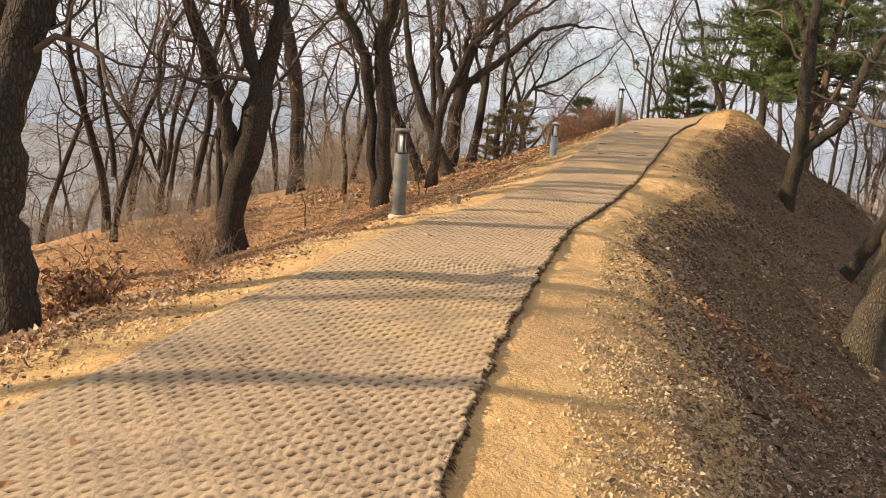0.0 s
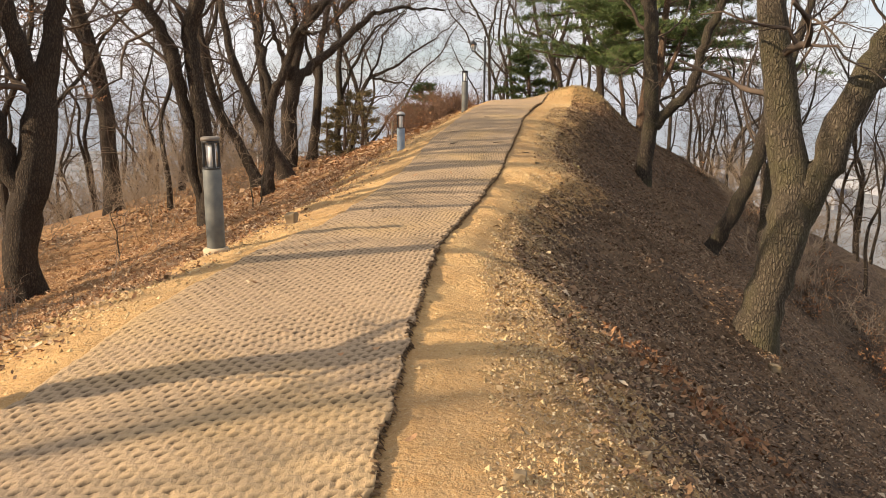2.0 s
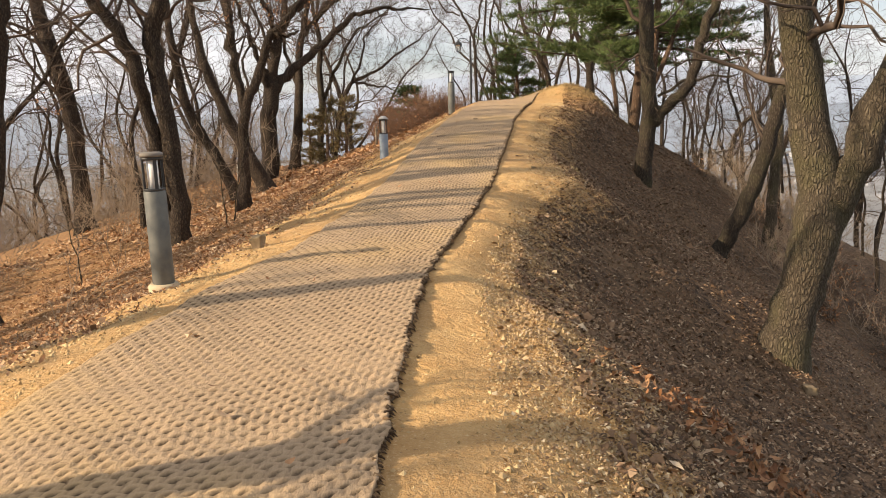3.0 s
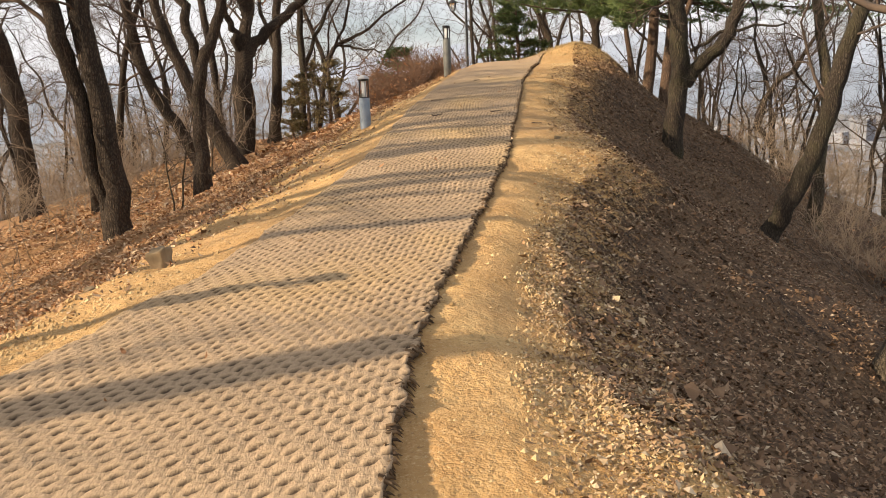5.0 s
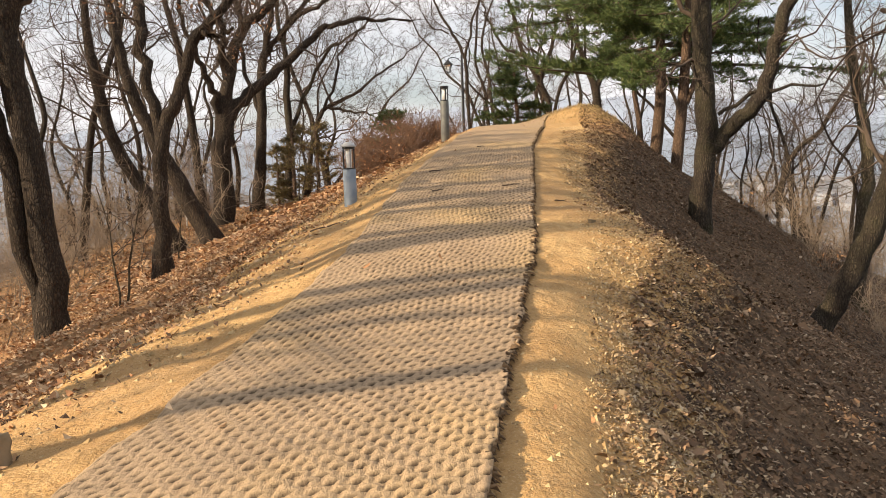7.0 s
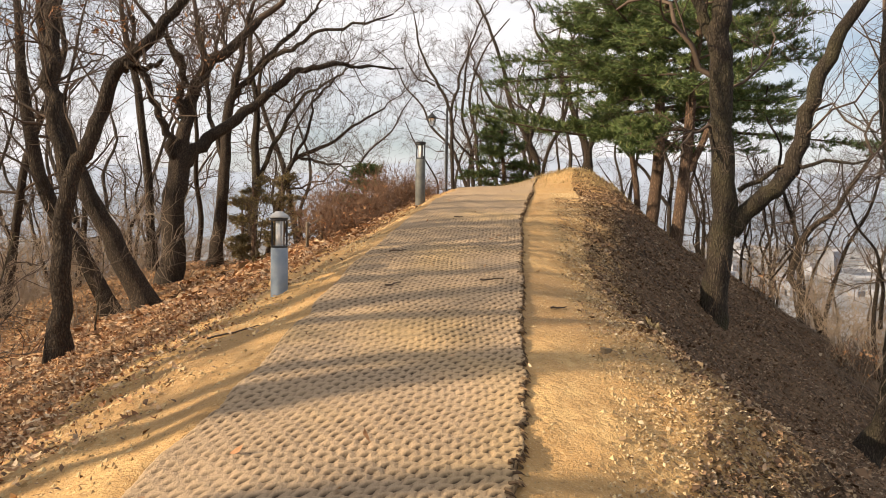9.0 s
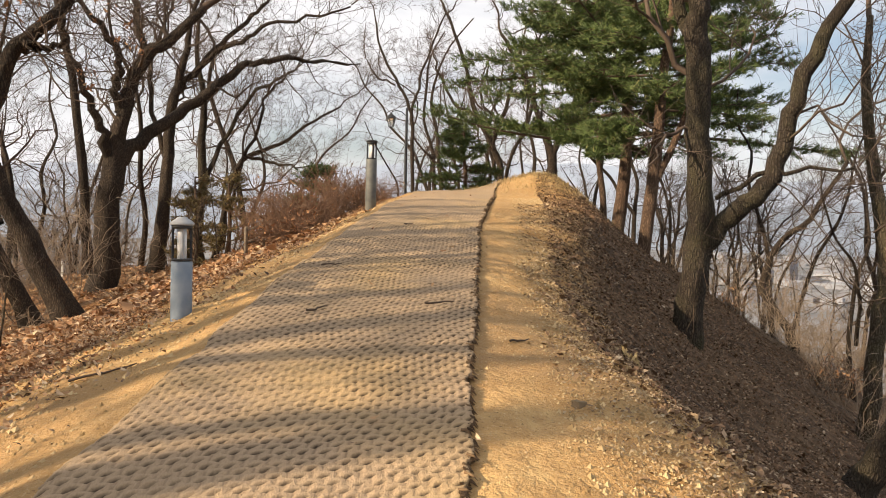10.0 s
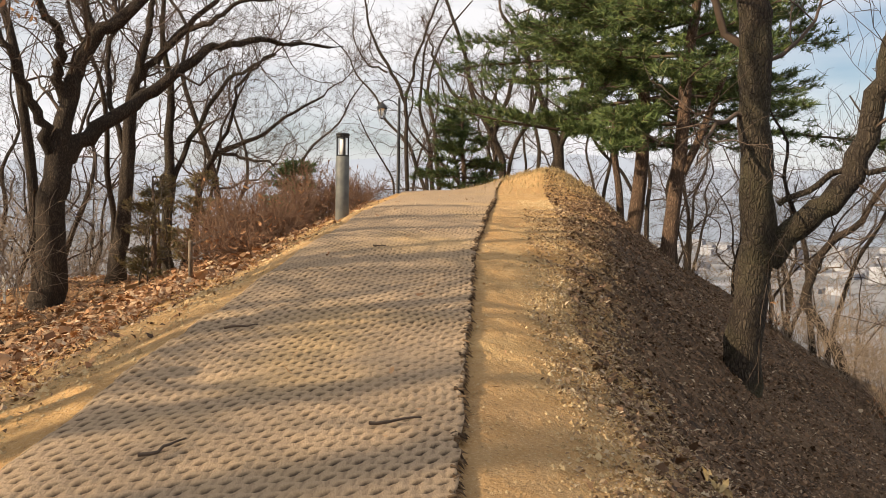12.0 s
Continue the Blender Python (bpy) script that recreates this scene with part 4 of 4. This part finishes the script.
# ---- shrubs, saplings and undergrowth ----
def shrub(place, seed, label, size=1.0, stems=22, leaves=240, material=None, squat=0.8, name="shrub", wood=None):
    rng = np.random.default_rng(seed)
    ob = thing(name, place, label, "shrub")
    tips = []
    for _ in range(stems):
        way = np.append(rng.normal(0, squat, 2), 1.0)
        stem = Tubes()
        grow(stem, rng, np.append(rng.normal(0, 0.12 * size, 2), -0.05), way, size * rng.uniform(0.5, 1.0), 0.010 * size, 2 if size > 0.8 else 1, 0.8, 0.2)
        part_mesh("stem", stem.mesh("stem", wood or TWIG), ob)
        tips += stem.v
    if leaves:
        pts = np.vstack(tips)
        pts = pts[rng.choice(len(pts), leaves)]
        part_mesh("leaves", leafy(pts, rng, material or LEAF_RED, "leaves", 0.075, 0.05), ob, "withered russet leaves")
    return ob


RUSSET = "low shrub with withered russet leaves"
shrub(at(-6.2, 12.5), 51, RUSSET + " at the foot of an oak", 0.8, 20, 750)
shrub(at(-2.95, 2.5), 52, RUSSET + " at the foot of an oak", 0.55, 20, 900)
shrub(at(-3.35, 3.2), 53, RUSSET + " among fallen leaves", 0.5, 14, 500)
for i, (x, y, s, n) in enumerate(((1.55, 21.6, .9, 170), (1.95, 22.8, 1.0, 150), (2.4, 24.2, 1.05, 150), (1.2, 23.0, 1.1, 140), (2.9, 25.4, .95, 120), (1.6, 20.6, .6, 190), (3.3, 27.2, .9, 90), (1.3, 25.2, 1.2, 90))):
    shrub(at(x, y), 60 + i, "dense reddish-brown shrub beside the path lamp", s, 42, n, wood=RUSSET_TWIG)
for i, (x, y, s, n) in enumerate(((9.8, 12.6, .9, 260), (10.6, 13.8, 1.0, 260), (9.3, 11.6, .7, 160), (11.6, 15.6, 1.0, 180), (11.5, 21.8, .9, 180), (12.3, 22.6, .8, 120), (10.9, 24.2, .8, 60), (10.9, 17.3, .9, 240), (12.2, 18.7, 1.0, 200), (9.9, 15.4, .7, 200), (13.2, 20.6, 1.0, 160), (11.9, 16.9, 1.1, 120))):
    shrub(at(x, y), 80 + i, RUSSET + " on the shaded slope", s, 16, n)


def brush(seed, label):
    """A clump of thin bare stems."""
    rng = np.random.default_rng(seed)
    twigs = Tubes()
    for _ in range(8):
        way = np.append(rng.normal(0, 0.35, 2), 1.0)
        grow(twigs, rng, np.append(rng.normal(0, 0.45, 2), -0.15), way, rng.uniform(0.7, 1.9), 0.008, 2, 0.8, 0.3)
    return tagged(new("brushwood", twigs.mesh("brushwood", BRUSH)), label, "shrub", "undergrowth of the wood", "stuff")


def plant_brush():
    rng = np.random.default_rng(90)
    forms = [brush(91 + i, "clump of thin bare brown stems in the wood") for i in range(4)]
    for i in range(158):
        for _ in range(60):
            if i < 74:
                x, y = rng.uniform(-22, -3), rng.uniform(10, 44)
            elif i < 122:
                x, y = rng.uniform(9.5, 22), rng.uniform(13, 38)
            else:
                x, y = rng.uniform(-34, -6), rng.uniform(20, 52)
            off = max(x - float(right_edge(y)), float(left_edge(y)) - x)
            if off > 5.6:
                break
        m = pose(x, y, float(land(x, y)), 0, 0, rng.uniform(0, 360))
        ob = forms[i] if i < 4 else copy_thing(forms[i % 4], m)
        ob.matrix_basis = m
        s = rng.uniform(0.8, 1.2) + (0.06 * max(0.0, y - 18) if i < 74 or i >= 122 else 0)
        ob.scale = (s, s, s)


plant_brush()


def sapling(place, seed, height, lean):
    rng = np.random.default_rng(seed)
    ob = thing("sapling", place, "thin bare sapling at the wood's edge", "tree", "saplings")
    z = np.linspace(-0.1, height, 7)
    line = np.column_stack((lean[0] * np.abs(z) ** 1.5 / 2, lean[1] * np.abs(z) ** 1.5 / 2, z)) + rng.normal(0, 0.02, (7, 3))
    stem = Tubes()
    stem.add(line, np.linspace(0.018, 0.006, 7), 6)
    part_mesh("stem", stem.mesh("stem", BARK_PALE), ob)
    for j in (2, 3, 3, 4, 5, 5, 6):
        twig = Tubes()
        grow(twig, rng, line[j], np.append(rng.normal(0, 1, 2), 0.8), height * 0.4, 0.007, 1)
        part_mesh("twig", twig.mesh("twig", TWIG), ob)["kind"] = "stuff"


for i, (x, y, h, l) in enumerate(((0.0, 25.0, 1.9, (-.2, 0)), (-.4, 24.4, 1.5, (.35, 0)), (-2.0, 14.9, 1.7, (.3, 0)), (-2.2, 15.3, 1.5, (-.2, .1)), (-4.6, 14.4, 1.2, (-.3, 0)), (-.6, 26.2, 1.8, (.1, 0)), (-2.6, 20.6, 1.6, (.25, 0)), (-4.0, 18.6, 1.8, (-.15, 0)))):
    sapling(at(x, y), 120 + i, h, l)


# ---- path lamps ----
def path_lamp(place, body, cap, label, dome, tilt=(0, 0), height=1.0, turn=20.0, foot=0.10, tube=TUBE_WHITE):
    lamp = thing("path_lamp", place, label, "path lamp", "path lamps", turn)
    lamp.matrix_basis = pose(*place, tilt[0], tilt[1], turn)
    r, h0 = 0.076 if dome else 0.086, height * (0.61 if dome else 0.70)
    if foot > 0.1:
        part("footing", lathe(((0, -0.2), (foot, -0.2), (foot + 0.005, -0.075), (foot - 0.015, -0.055), (0.06, -0.05)), 20), CONCRETE, lamp, "sandy concrete footing")
    part("post", lathe(((r - 0.006, -0.2), (r, -0.19), (r, h0 - 0.01), (r - 0.008, h0), (0, h0)), 28), body, lamp)
    top = height - (0.05 if dome else 0.035)
    part("lamp_tube", lathe(((0, h0), (r - 0.042, h0 + 0.003), (r - 0.042, top - 0.002), (0, top)), 18), tube, lamp, "frosted lamp tube")
    for k in range(4):
        a = radians(45 + 90 * k)
        bar = block(0.026 if not dome else 0.014, 0.016, top - h0, 0.004, (0, 0, 0))
        bmesh.ops.transform(bar, matrix=Matrix.Translation(((r - 0.012) * math.cos(a), (r - 0.012) * math.sin(a), (h0 + top) / 2)) @ Matrix.Rotation(a + math.pi / 2, 4, "Z"), verts=bar.verts)
        part("window_bar", bar, STEEL_DARK if not dome or k % 2 else STEEL_CAP, lamp, "dark upright bar")
    for z, w in ((h0 + 0.008, 0.008), (top - 0.012, 0.012)):
        part("window_ring", lathe(((r - 0.02, z - w), (r - 0.002, z - w), (r - 0.002, z + w), (r - 0.02, z + w), (r - 0.02, z - w)), 28), STEEL_DARK, lamp, "dark ring")
    if dome:
        prof = ((0, top), (r + 0.008, top), (r + 0.010, top + 0.014), (r - 0.01, top + 0.034), (0.04, top + 0.05), (0.036, top + 0.058), (0, top + 0.06))
    else:
        prof = ((0, top), (r + 0.004, top), (r + 0.006, top + 0.022), (r - 0.012, top + 0.034), (0, top + 0.038))
    part("cap", lathe(prof, 28), cap, lamp, "weathered metal cap")


path_lamp((-1.194, 6.5, 0.96), STEEL_GREY, STEEL_BROWN, "weathered grey bollard lamp on a footing beside the mat", False, (0, -3), 1.0, 75, 0.12)
path_lamp((0.785, 14.3, 1.55), STEEL_BLUE, STEEL_CAP, "blue-grey bollard lamp with a domed cap beside the mat", True, (0, 0), 0.79, 62)
path_lamp((2.73, 21.1, 2.60), STEEL_GREY, STEEL_DARK, "tall brown-grey bollard lamp near the crest", False, (0, 0), 1.0, 58)


def lamp_post(place, height):
    post = thing("lamp_post", place, "slim black lamp post with a hanging lantern", "lamp post")
    part("pole", lathe(((0.1, -0.1), (0.1, 0.12), (0.055, 0.2), (0.05, height * 0.6), (0.042, height), (0, height + 0.03)), 14), STEEL_DARK, post)
    arm = Tubes()
    arm.add([(0, 0, height - .28), (-.18, 0, height - .12), (-.36, 0, height - .08), (-.5, 0, height - .12), (-.54, 0, height - .2)], [.018] * 5, 8)
    part_mesh("arm", arm.mesh("arm", STEEL_DARK), post)
    z = height - 0.2
    part("lantern_roof", lathe(((.19, z - .16), (.16, z - .1), (.06, z - .02), (.025, z + .03), (0, z + .05)), 8), STEEL_DARK, post).location = (-.54, 0, 0)
    part("lantern_glass", lathe(((.08, z - .46), (.15, z - .17), (0, z - .165)), 6), GLASS, post, "clear lantern panes").location = (-.54, 0, 0)
    part("lantern_base", lathe(((0, z - .5), (.05, z - .49), (.065, z - .45), (0, z - .449)), 8), STEEL_DARK, post).location = (-.54, 0, 0)
    part("lantern_bulb", lathe(((0, z - .42), (.03, z - .38), (.035, z - .3), (0, z - .25)), 10), TUBE_WHITE, post, "white bulb").location = (-.54, 0, 0)
    for k in range(6):
        a = k * math.pi / 3
        bar = Tubes()
        bar.add([(.082 * math.cos(a), .082 * math.sin(a), z - .46), (.152 * math.cos(a), .152 * math.sin(a), z - .16)], (.009, .009), 4)
        part_mesh("lantern_bar", bar.mesh("lantern_bar", STEEL_DARK), post).location = (-.54, 0, 0)


lamp_post((5.2, 36.0, 2.7), 3.45)


# ---- fence, stake and stones ----
def rope_fence():
    fence = thing("fence", at(0.75, 21.8), "low weathered wooden post-and-rail fence below the path", "fence")
    spots = [(0.75 + 0.24 * i, 21.8 + 0.95 * i) for i in range(7)]
    tops = []
    for x, y in spots:
        bm = lathe(((0, -.15), (.03, -.15), (.03, .52), (.023, .55), (0, .555)), 10)
        bmesh.ops.translate(bm, vec=at(x, y), verts=bm.verts)
        part("post", bm, WOOD_GREY, fence).matrix_parent_inverse = fence.matrix_basis.inverted()
        tops.append(np.array(at(x, y)))
    for up in (0.28, 0.48):
        for a, b in zip(tops, tops[1:]):
            rail = Tubes()
            mid = (a + b) / 2 + (0, 0, up - 0.015)
            rail.add((a + (0, 0, up), mid, b + (0, 0, up)), (.017, .017, .017), 8)
            part_mesh("rail", rail.mesh("rail", WOOD_GREY), fence).matrix_parent_inverse = fence.matrix_basis.inverted()


rope_fence()


def stake(place):
    ob = thing("stake", place, "thin white-painted wooden stake in the wood", "stake")
    part("shaft", block(0.05, 0.05, 0.75, 0.006, (0, 0, 0.3)), WHITE_WOOD, ob)


stake(at(-4.2, 29.5))


def rock(place, size, seed, label, name="stone"):
    rng = np.random.default_rng(seed)
    bm = bmesh.new()
    bmesh.ops.create_icosphere(bm, subdivisions=3, radius=1)
    for v in bm.verts:
        p = Vector((max(-.6, min(.6, v.co.x)), max(-.6, min(.6, v.co.y)), max(-.6, min(.6, v.co.z))))
        v.co = Vector(p) * (1 + 0.3 * noise.noise(p * 2.3 + Vector((seed, 0, 0))) + 0.1 * noise.noise(p * 7))
        v.co = Vector((v.co.x * size[0], v.co.y * size[1], v.co.z * size[2]))
    for f in bm.faces:
        f.smooth = True
    me = bpy.data.meshes.new(name)
    bm.to_mesh(me)
    bm.free()
    me.materials.append(STONE)
    ob = new(name, me)
    ob.matrix_basis = pose(*place, rng.uniform(-8, 8), rng.uniform(-8, 8), rng.uniform(0, 90))
    tagged(ob, label, "stone")


rock(at(-0.63, 8.0, 0.04), (.10, .09, .13), 3, "squared stone half buried beside the mat")
rock(at(5.55, 8.55, 0.02), (.14, .10, .07), 4, "small pale stone on the shaded slope")
for i, (x, y) in enumerate(((0.25, 6.0), (1.6, 2.2), (-1.0, 10.6), (0.9, 1.6), (-0.5, 9.7), (3.0, 12.0))):
    rock(at(x, y, 0.01) if x != 0.25 else at(-1.0, 7.7, 0.01), (.05, .04, .03), 10 + i, "small sandy pebble lying on the soil")


# ---- leaves, clods and grass on the ground ----
def scatter(count, rng, ys, offs, side):
    y = rng.uniform(*ys, count)
    o = offs(rng, count)
    if side < 0:
        o = o * (1 + bare_bank(y))
    else:
        o = o - brow(y) * np.clip((o - 0.35) / 0.8, 0, 1)
    x = right_edge(y) + o if side > 0 else left_edge(y) - o
    return x, y


def litter(name, label, count, seed, ys, offs, side, material, size, up=0.012, clump=0.0, tilt=0.35):
    rng = np.random.default_rng(seed)
    x, y = scatter(count, rng, ys, offs, side)
    if clump:
        keep = rng.uniform(-1, 1, count) < bumps(x, y, 0.8, seed) * 1.2 + clump
        x, y = x[keep], y[keep]
    c = np.stack((x, y, land(x, y) + up * rng.uniform(0.3, 2.0, len(x))), axis=-1)
    tagged(new(name, leaf_mesh(name, c, rng, material, size, tilt)), label, "leaves", kind="stuff")


def chips(name, label, count, seed, ys, offs, side, material, size):
    """Small folded scraps of leaf."""
    rng = np.random.default_rng(seed)
    x, y = scatter(count, rng, ys, offs, side)
    keep = rng.uniform(-1, 1, count) < bumps(x, y, 0.7, seed) * 1.0 + 0.6
    x, y = x[keep], y[keep]
    n = len(x)
    length, turn = size * rng.lognormal(0, 0.4, n), rng.uniform(0, 2 * np.pi, n)
    ax = np.stack((np.cos(turn), np.sin(turn), rng.normal(0, 0.45, n)), axis=-1)
    up = np.stack((rng.normal(0, 0.4, n), rng.normal(0, 0.4, n), np.ones(n)), axis=-1)
    wide = np.cross(ax, up) * (length * rng.uniform(0.14, 0.36, n))[:, None]
    ax = ax * length[:, None]
    c = np.stack((x, y, land(x, y) + 0.006 + length * rng.uniform(0.0, 0.35, n)), axis=-1)
    lift = np.stack((np.zeros(n), np.zeros(n), length * rng.uniform(0, 0.3, n)), axis=-1)
    v = np.stack((c - ax * 0.5, c + wide + lift, c - wide + lift * 0.6, c + ax * 0.5), axis=1).reshape(-1, 3)
    b = 4 * np.arange(n)[:, None]
    tagged(new(name, raw_mesh(name, v, [np.vstack((b + (0, 2, 1), b + (1, 2, 3)))], material)), label, "leaves", kind="stuff")


litter("leaf_litter", "thick carpet of orange-brown fallen oak leaves", 92000, 201, (-6, 18), lambda r, n: 0.85 + 10 * r.beta(1.0, 1.9, n), -1, LEAF, 0.068, 0.02)
chips("leaf_litter", "thick carpet of orange-brown fallen leaves deeper in the wood", 78000, 207, (18, 34), lambda r, n: 0.85 + 11 * r.beta(1.0, 1.7, n), -1, LEAF, 0.068)
litter("leaf_litter", "scattered fallen leaves along the sandy bank", 11000, 202, (-3, 26), lambda r, n: 0.15 + 1.0 * r.beta(2.5, 1.0, n), -1, LEAF, 0.06, 0.01)
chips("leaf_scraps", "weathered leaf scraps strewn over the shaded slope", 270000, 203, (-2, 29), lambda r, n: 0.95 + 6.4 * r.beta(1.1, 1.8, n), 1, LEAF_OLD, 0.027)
chips("leaf_scraps", "pale crumbled leaf scraps thick along the brow", 120000, 208, (-2.5, 22), lambda r, n: 0.42 + 1.5 * r.beta(2.0, 2.2, n), 1, LEAF_TAN, 0.016)
chips("leaf_scraps", "leaf crumbs trodden into the sandy bank", 22000, 209, (-2.5, 24), lambda r, n: 0.1 + 1.3 * r.beta(2.0, 1.2, n), -1, LEAF_OLD, 0.024)
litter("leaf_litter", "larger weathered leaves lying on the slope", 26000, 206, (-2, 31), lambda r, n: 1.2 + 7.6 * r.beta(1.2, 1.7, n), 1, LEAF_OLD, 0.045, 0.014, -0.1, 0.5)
litter("leaf_litter", "drifts of brown leaves on the slope's brow", 2600, 204, (-1, 26), lambda r, n: 1.0 + 1.5 * r.beta(2, 2, n), 1, LEAF_RED, 0.04, 0.012, -0.2)
litter("leaf_litter", "few dry leaves lying on the path", 90, 205, (-2, 24), lambda r, n: r.uniform(-1.4, 0.5, n), 1, LEAF, 0.06, 0.05)


def leaf_heap(x, y, seed, count, label, material=None):
    rng = np.random.default_rng(seed)
    px, py = x + rng.normal(0, 0.03 + count / 800, count), y + rng.normal(0, 0.03 + count / 1000, count)
    c = np.stack((px, py, land(px, py) + rng.uniform(0.01, 0.09, count)), axis=-1)
    tagged(new("leaf_heap", leaf_mesh("leaf_heap", c, rng, material or LEAF, 0.07, 0.8)), label, "leaves", kind="stuff")


leaf_heap(2.46, 4.4, 211, 190, "heap of curled brown leaves caught on the brow", LEAF_RED)
leaf_heap(2.9, 4.0, 212, 140, "heap of curled brown leaves caught on the brow", LEAF_RED)
leaf_heap(4.25, 14.2, 213, 22, "small heap of pale dry leaves on the slope", GRASS)


def clods(name, label, count, seed, ys, offs, side, size):
    rng = np.random.default_rng(seed)
    x, y = scatter(count, rng, ys, offs, side)
    keep = rng.uniform(-1, 1, count) < bumps(x, y, 0.55, seed) * 1.1 + 0.15
    x, y = x[keep], y[keep]
    n = len(x)
    s = size * np.minimum(rng.lognormal(0, 0.45, n), 2.4)
    c = np.stack((x, y, land(x, y) + s * 0.25), axis=-1)
    corners = np.array(((1, 0, -0.4), (-0.2, 1, -0.4), (-1, -0.1, -0.3), (0.1, -1, -0.4), (0.2, 0.1, 0.55)))
    v = c[:, None, :] + corners[None] * s[:, None, None] * rng.uniform(0.6, 1.3, (n, 5, 1))
    b = 5 * np.arange(n)[:, None]
    tris = [b + t for t in ((0, 1, 4), (1, 2, 4), (2, 3, 4), (3, 0, 4))]
    tagged(new(name, raw_mesh(name, v.reshape(-1, 3), [np.vstack(tris)], CLOD)), label, "soil", kind="stuff")


clods("soil_clods", "crumbled sandy clods on the path's brow", 70000, 221, (-2.5, 24), lambda r, n: 0.35 + 1.25 * r.beta(2.0, 2.0, n), 1, 0.0085)
clods("soil_clods", "crumbled sandy clods on the sunny bank", 26000, 222, (-2.5, 24), lambda r, n: 0.05 + 1.1 * r.beta(1.4, 1.5, n), -1, 0.010)
clods("soil_clods", "fine grit on the trodden strip", 4500, 223, (-2.5, 20), lambda r, n: r.uniform(0.03, 0.8, n), 1, 0.006)


def dry_grass(seed, count, spread, label):
    rng = np.random.default_rng(seed)
    x, y = 7.3 + rng.normal(0, spread, count), 27.2 + rng.normal(0, 1.0, count)
    c = np.stack((x, y, land(x, y)), axis=-1)
    d = np.stack((rng.normal(0.1, 0.5, count), rng.normal(0, 0.5, count), np.ones(count)), axis=-1)
    d *= (rng.uniform(0.05, 0.14, count) / np.linalg.norm(d, axis=1))[:, None]
    w = np.stack((rng.normal(0, 1, count), rng.normal(0, 1, count), np.zeros(count)), axis=-1) * 0.004
    v = np.stack((c - w, c + w, c + d), axis=1).reshape(-1, 3)
    tagged(new("dry_grass", raw_mesh("dry_grass", v, [np.arange(3 * count).reshape(-1, 3)], GRASS)), label, "grass", kind="stuff")


dry_grass(231, 5000, 1.0, "short bleached grass on the mound")


def fallen_twig(x, y, turn, length, seed):
    rng = np.random.default_rng(seed)
    twig = Tubes()
    s = np.linspace(-0.5, 0.5, 7) * length
    px, py = x + s * math.cos(turn), y + s * math.sin(turn)
    lift = 0.058 if float(right_edge(y)) > x > float(left_edge(y)) else 0.012
    line = np.column_stack((px, py, land(px, py) + lift)) + rng.normal(0, 0.008, (7, 3)) * (1, 1, 0.4)
    twig.add(line, np.linspace(0.008, 0.004, 7), 6)
    ob = new("fallen_twig", twig.mesh("fallen_twig", TWIG))
    tagged(ob, "thin dark twig fallen on the path", "twig", "fallen twigs")


for i, (x, y, a, l) in enumerate(((2.6, 13.79, .2, .22), (1.75, 13.6, .9, .2), (0.55, 13.0, -.1, .35), (3.0, 13.1, .5, .15), (1.9, 15.2, .3, .18), (2.9, 17.7, .1, .12))):
    fallen_twig(x, y, a, l, 240 + i)


# ---- the distance ----
def hills(radius, low, high, seed, material, name):
    a = np.linspace(0, 2 * np.pi, 361)
    h = low + (high - low) * (0.5 + 0.28 * bumps(a * 40, a * 0, 17, seed) + 0.16 * bumps(a * 40, a * 0, 6, seed + 1) + 0.05 * bumps(a * 40, a * 0, 1.7, seed + 2))
    ring = [np.stack((np.cos(a) * radius * k, np.sin(a) * radius * k, z), axis=-1) for k, z in ((1, np.full(361, -60.0)), (1.02, h * 0.6), (1.06, h))]
    v = np.vstack(ring)
    i = np.arange(360)
    quads = np.vstack([np.stack((i + k * 361, i + 1 + k * 361, i + 1 + (k + 1) * 361, i + (k + 1) * 361), axis=-1) for k in (0, 1)])
    tagged(new(name, raw_mesh(name, v, [quads], material, True)), "pale hazy hills on the horizon", "hills", kind="structure")


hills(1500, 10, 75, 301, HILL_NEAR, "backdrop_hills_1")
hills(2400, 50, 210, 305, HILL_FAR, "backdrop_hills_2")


def valley_town():
    """Roofs and blocks far below the ridge, with haze put into their colour."""
    rng = np.random.default_rng(310)
    n = 420
    a = rng.uniform(radians(0), radians(76), n)
    d = rng.uniform(520, 1350, n)
    x, y = np.cos(a) * d, np.sin(a) * d
    w, l, h = rng.uniform(6, 18, n), rng.uniform(8, 30, n), rng.gamma(2.0, 1.8, n) + 2.5
    turn = rng.uniform(0, np.pi, n)
    base = land(x, y) - 1
    v = []
    for sx, sy, top in ((-1, -1, 0), (1, -1, 0), (1, 1, 0), (-1, 1, 0), (-1, -1, 1), (1, -1, 1), (1, 1, 1), (-1, 1, 1)):
        ox, oy = sx * w / 2, sy * l / 2
        v.append(np.stack((x + ox * np.cos(turn) - oy * np.sin(turn), y + ox * np.sin(turn) + oy * np.cos(turn), base + h * top), axis=-1))
    v = np.stack(v, axis=1).reshape(-1, 3)
    b = 8 * np.arange(n)[:, None]
    quads = np.vstack([b + q for q in ((4, 5, 6, 7), (0, 1, 5, 4), (1, 2, 6, 5), (2, 3, 7, 6), (3, 0, 4, 7))])
    tagged(new("far_town", raw_mesh("far_town", v, [quads], ROOFS)), "hazy pale roofs of a town far below in the valley", "town", kind="stuff")


# grey-blue of distant air mixed into the town's own colours
ROOFS = pebble_material("hazy_walls_and_roofs", (0.20, 0.21, 0.24), (0.34, 0.35, 0.38))
valley_town()
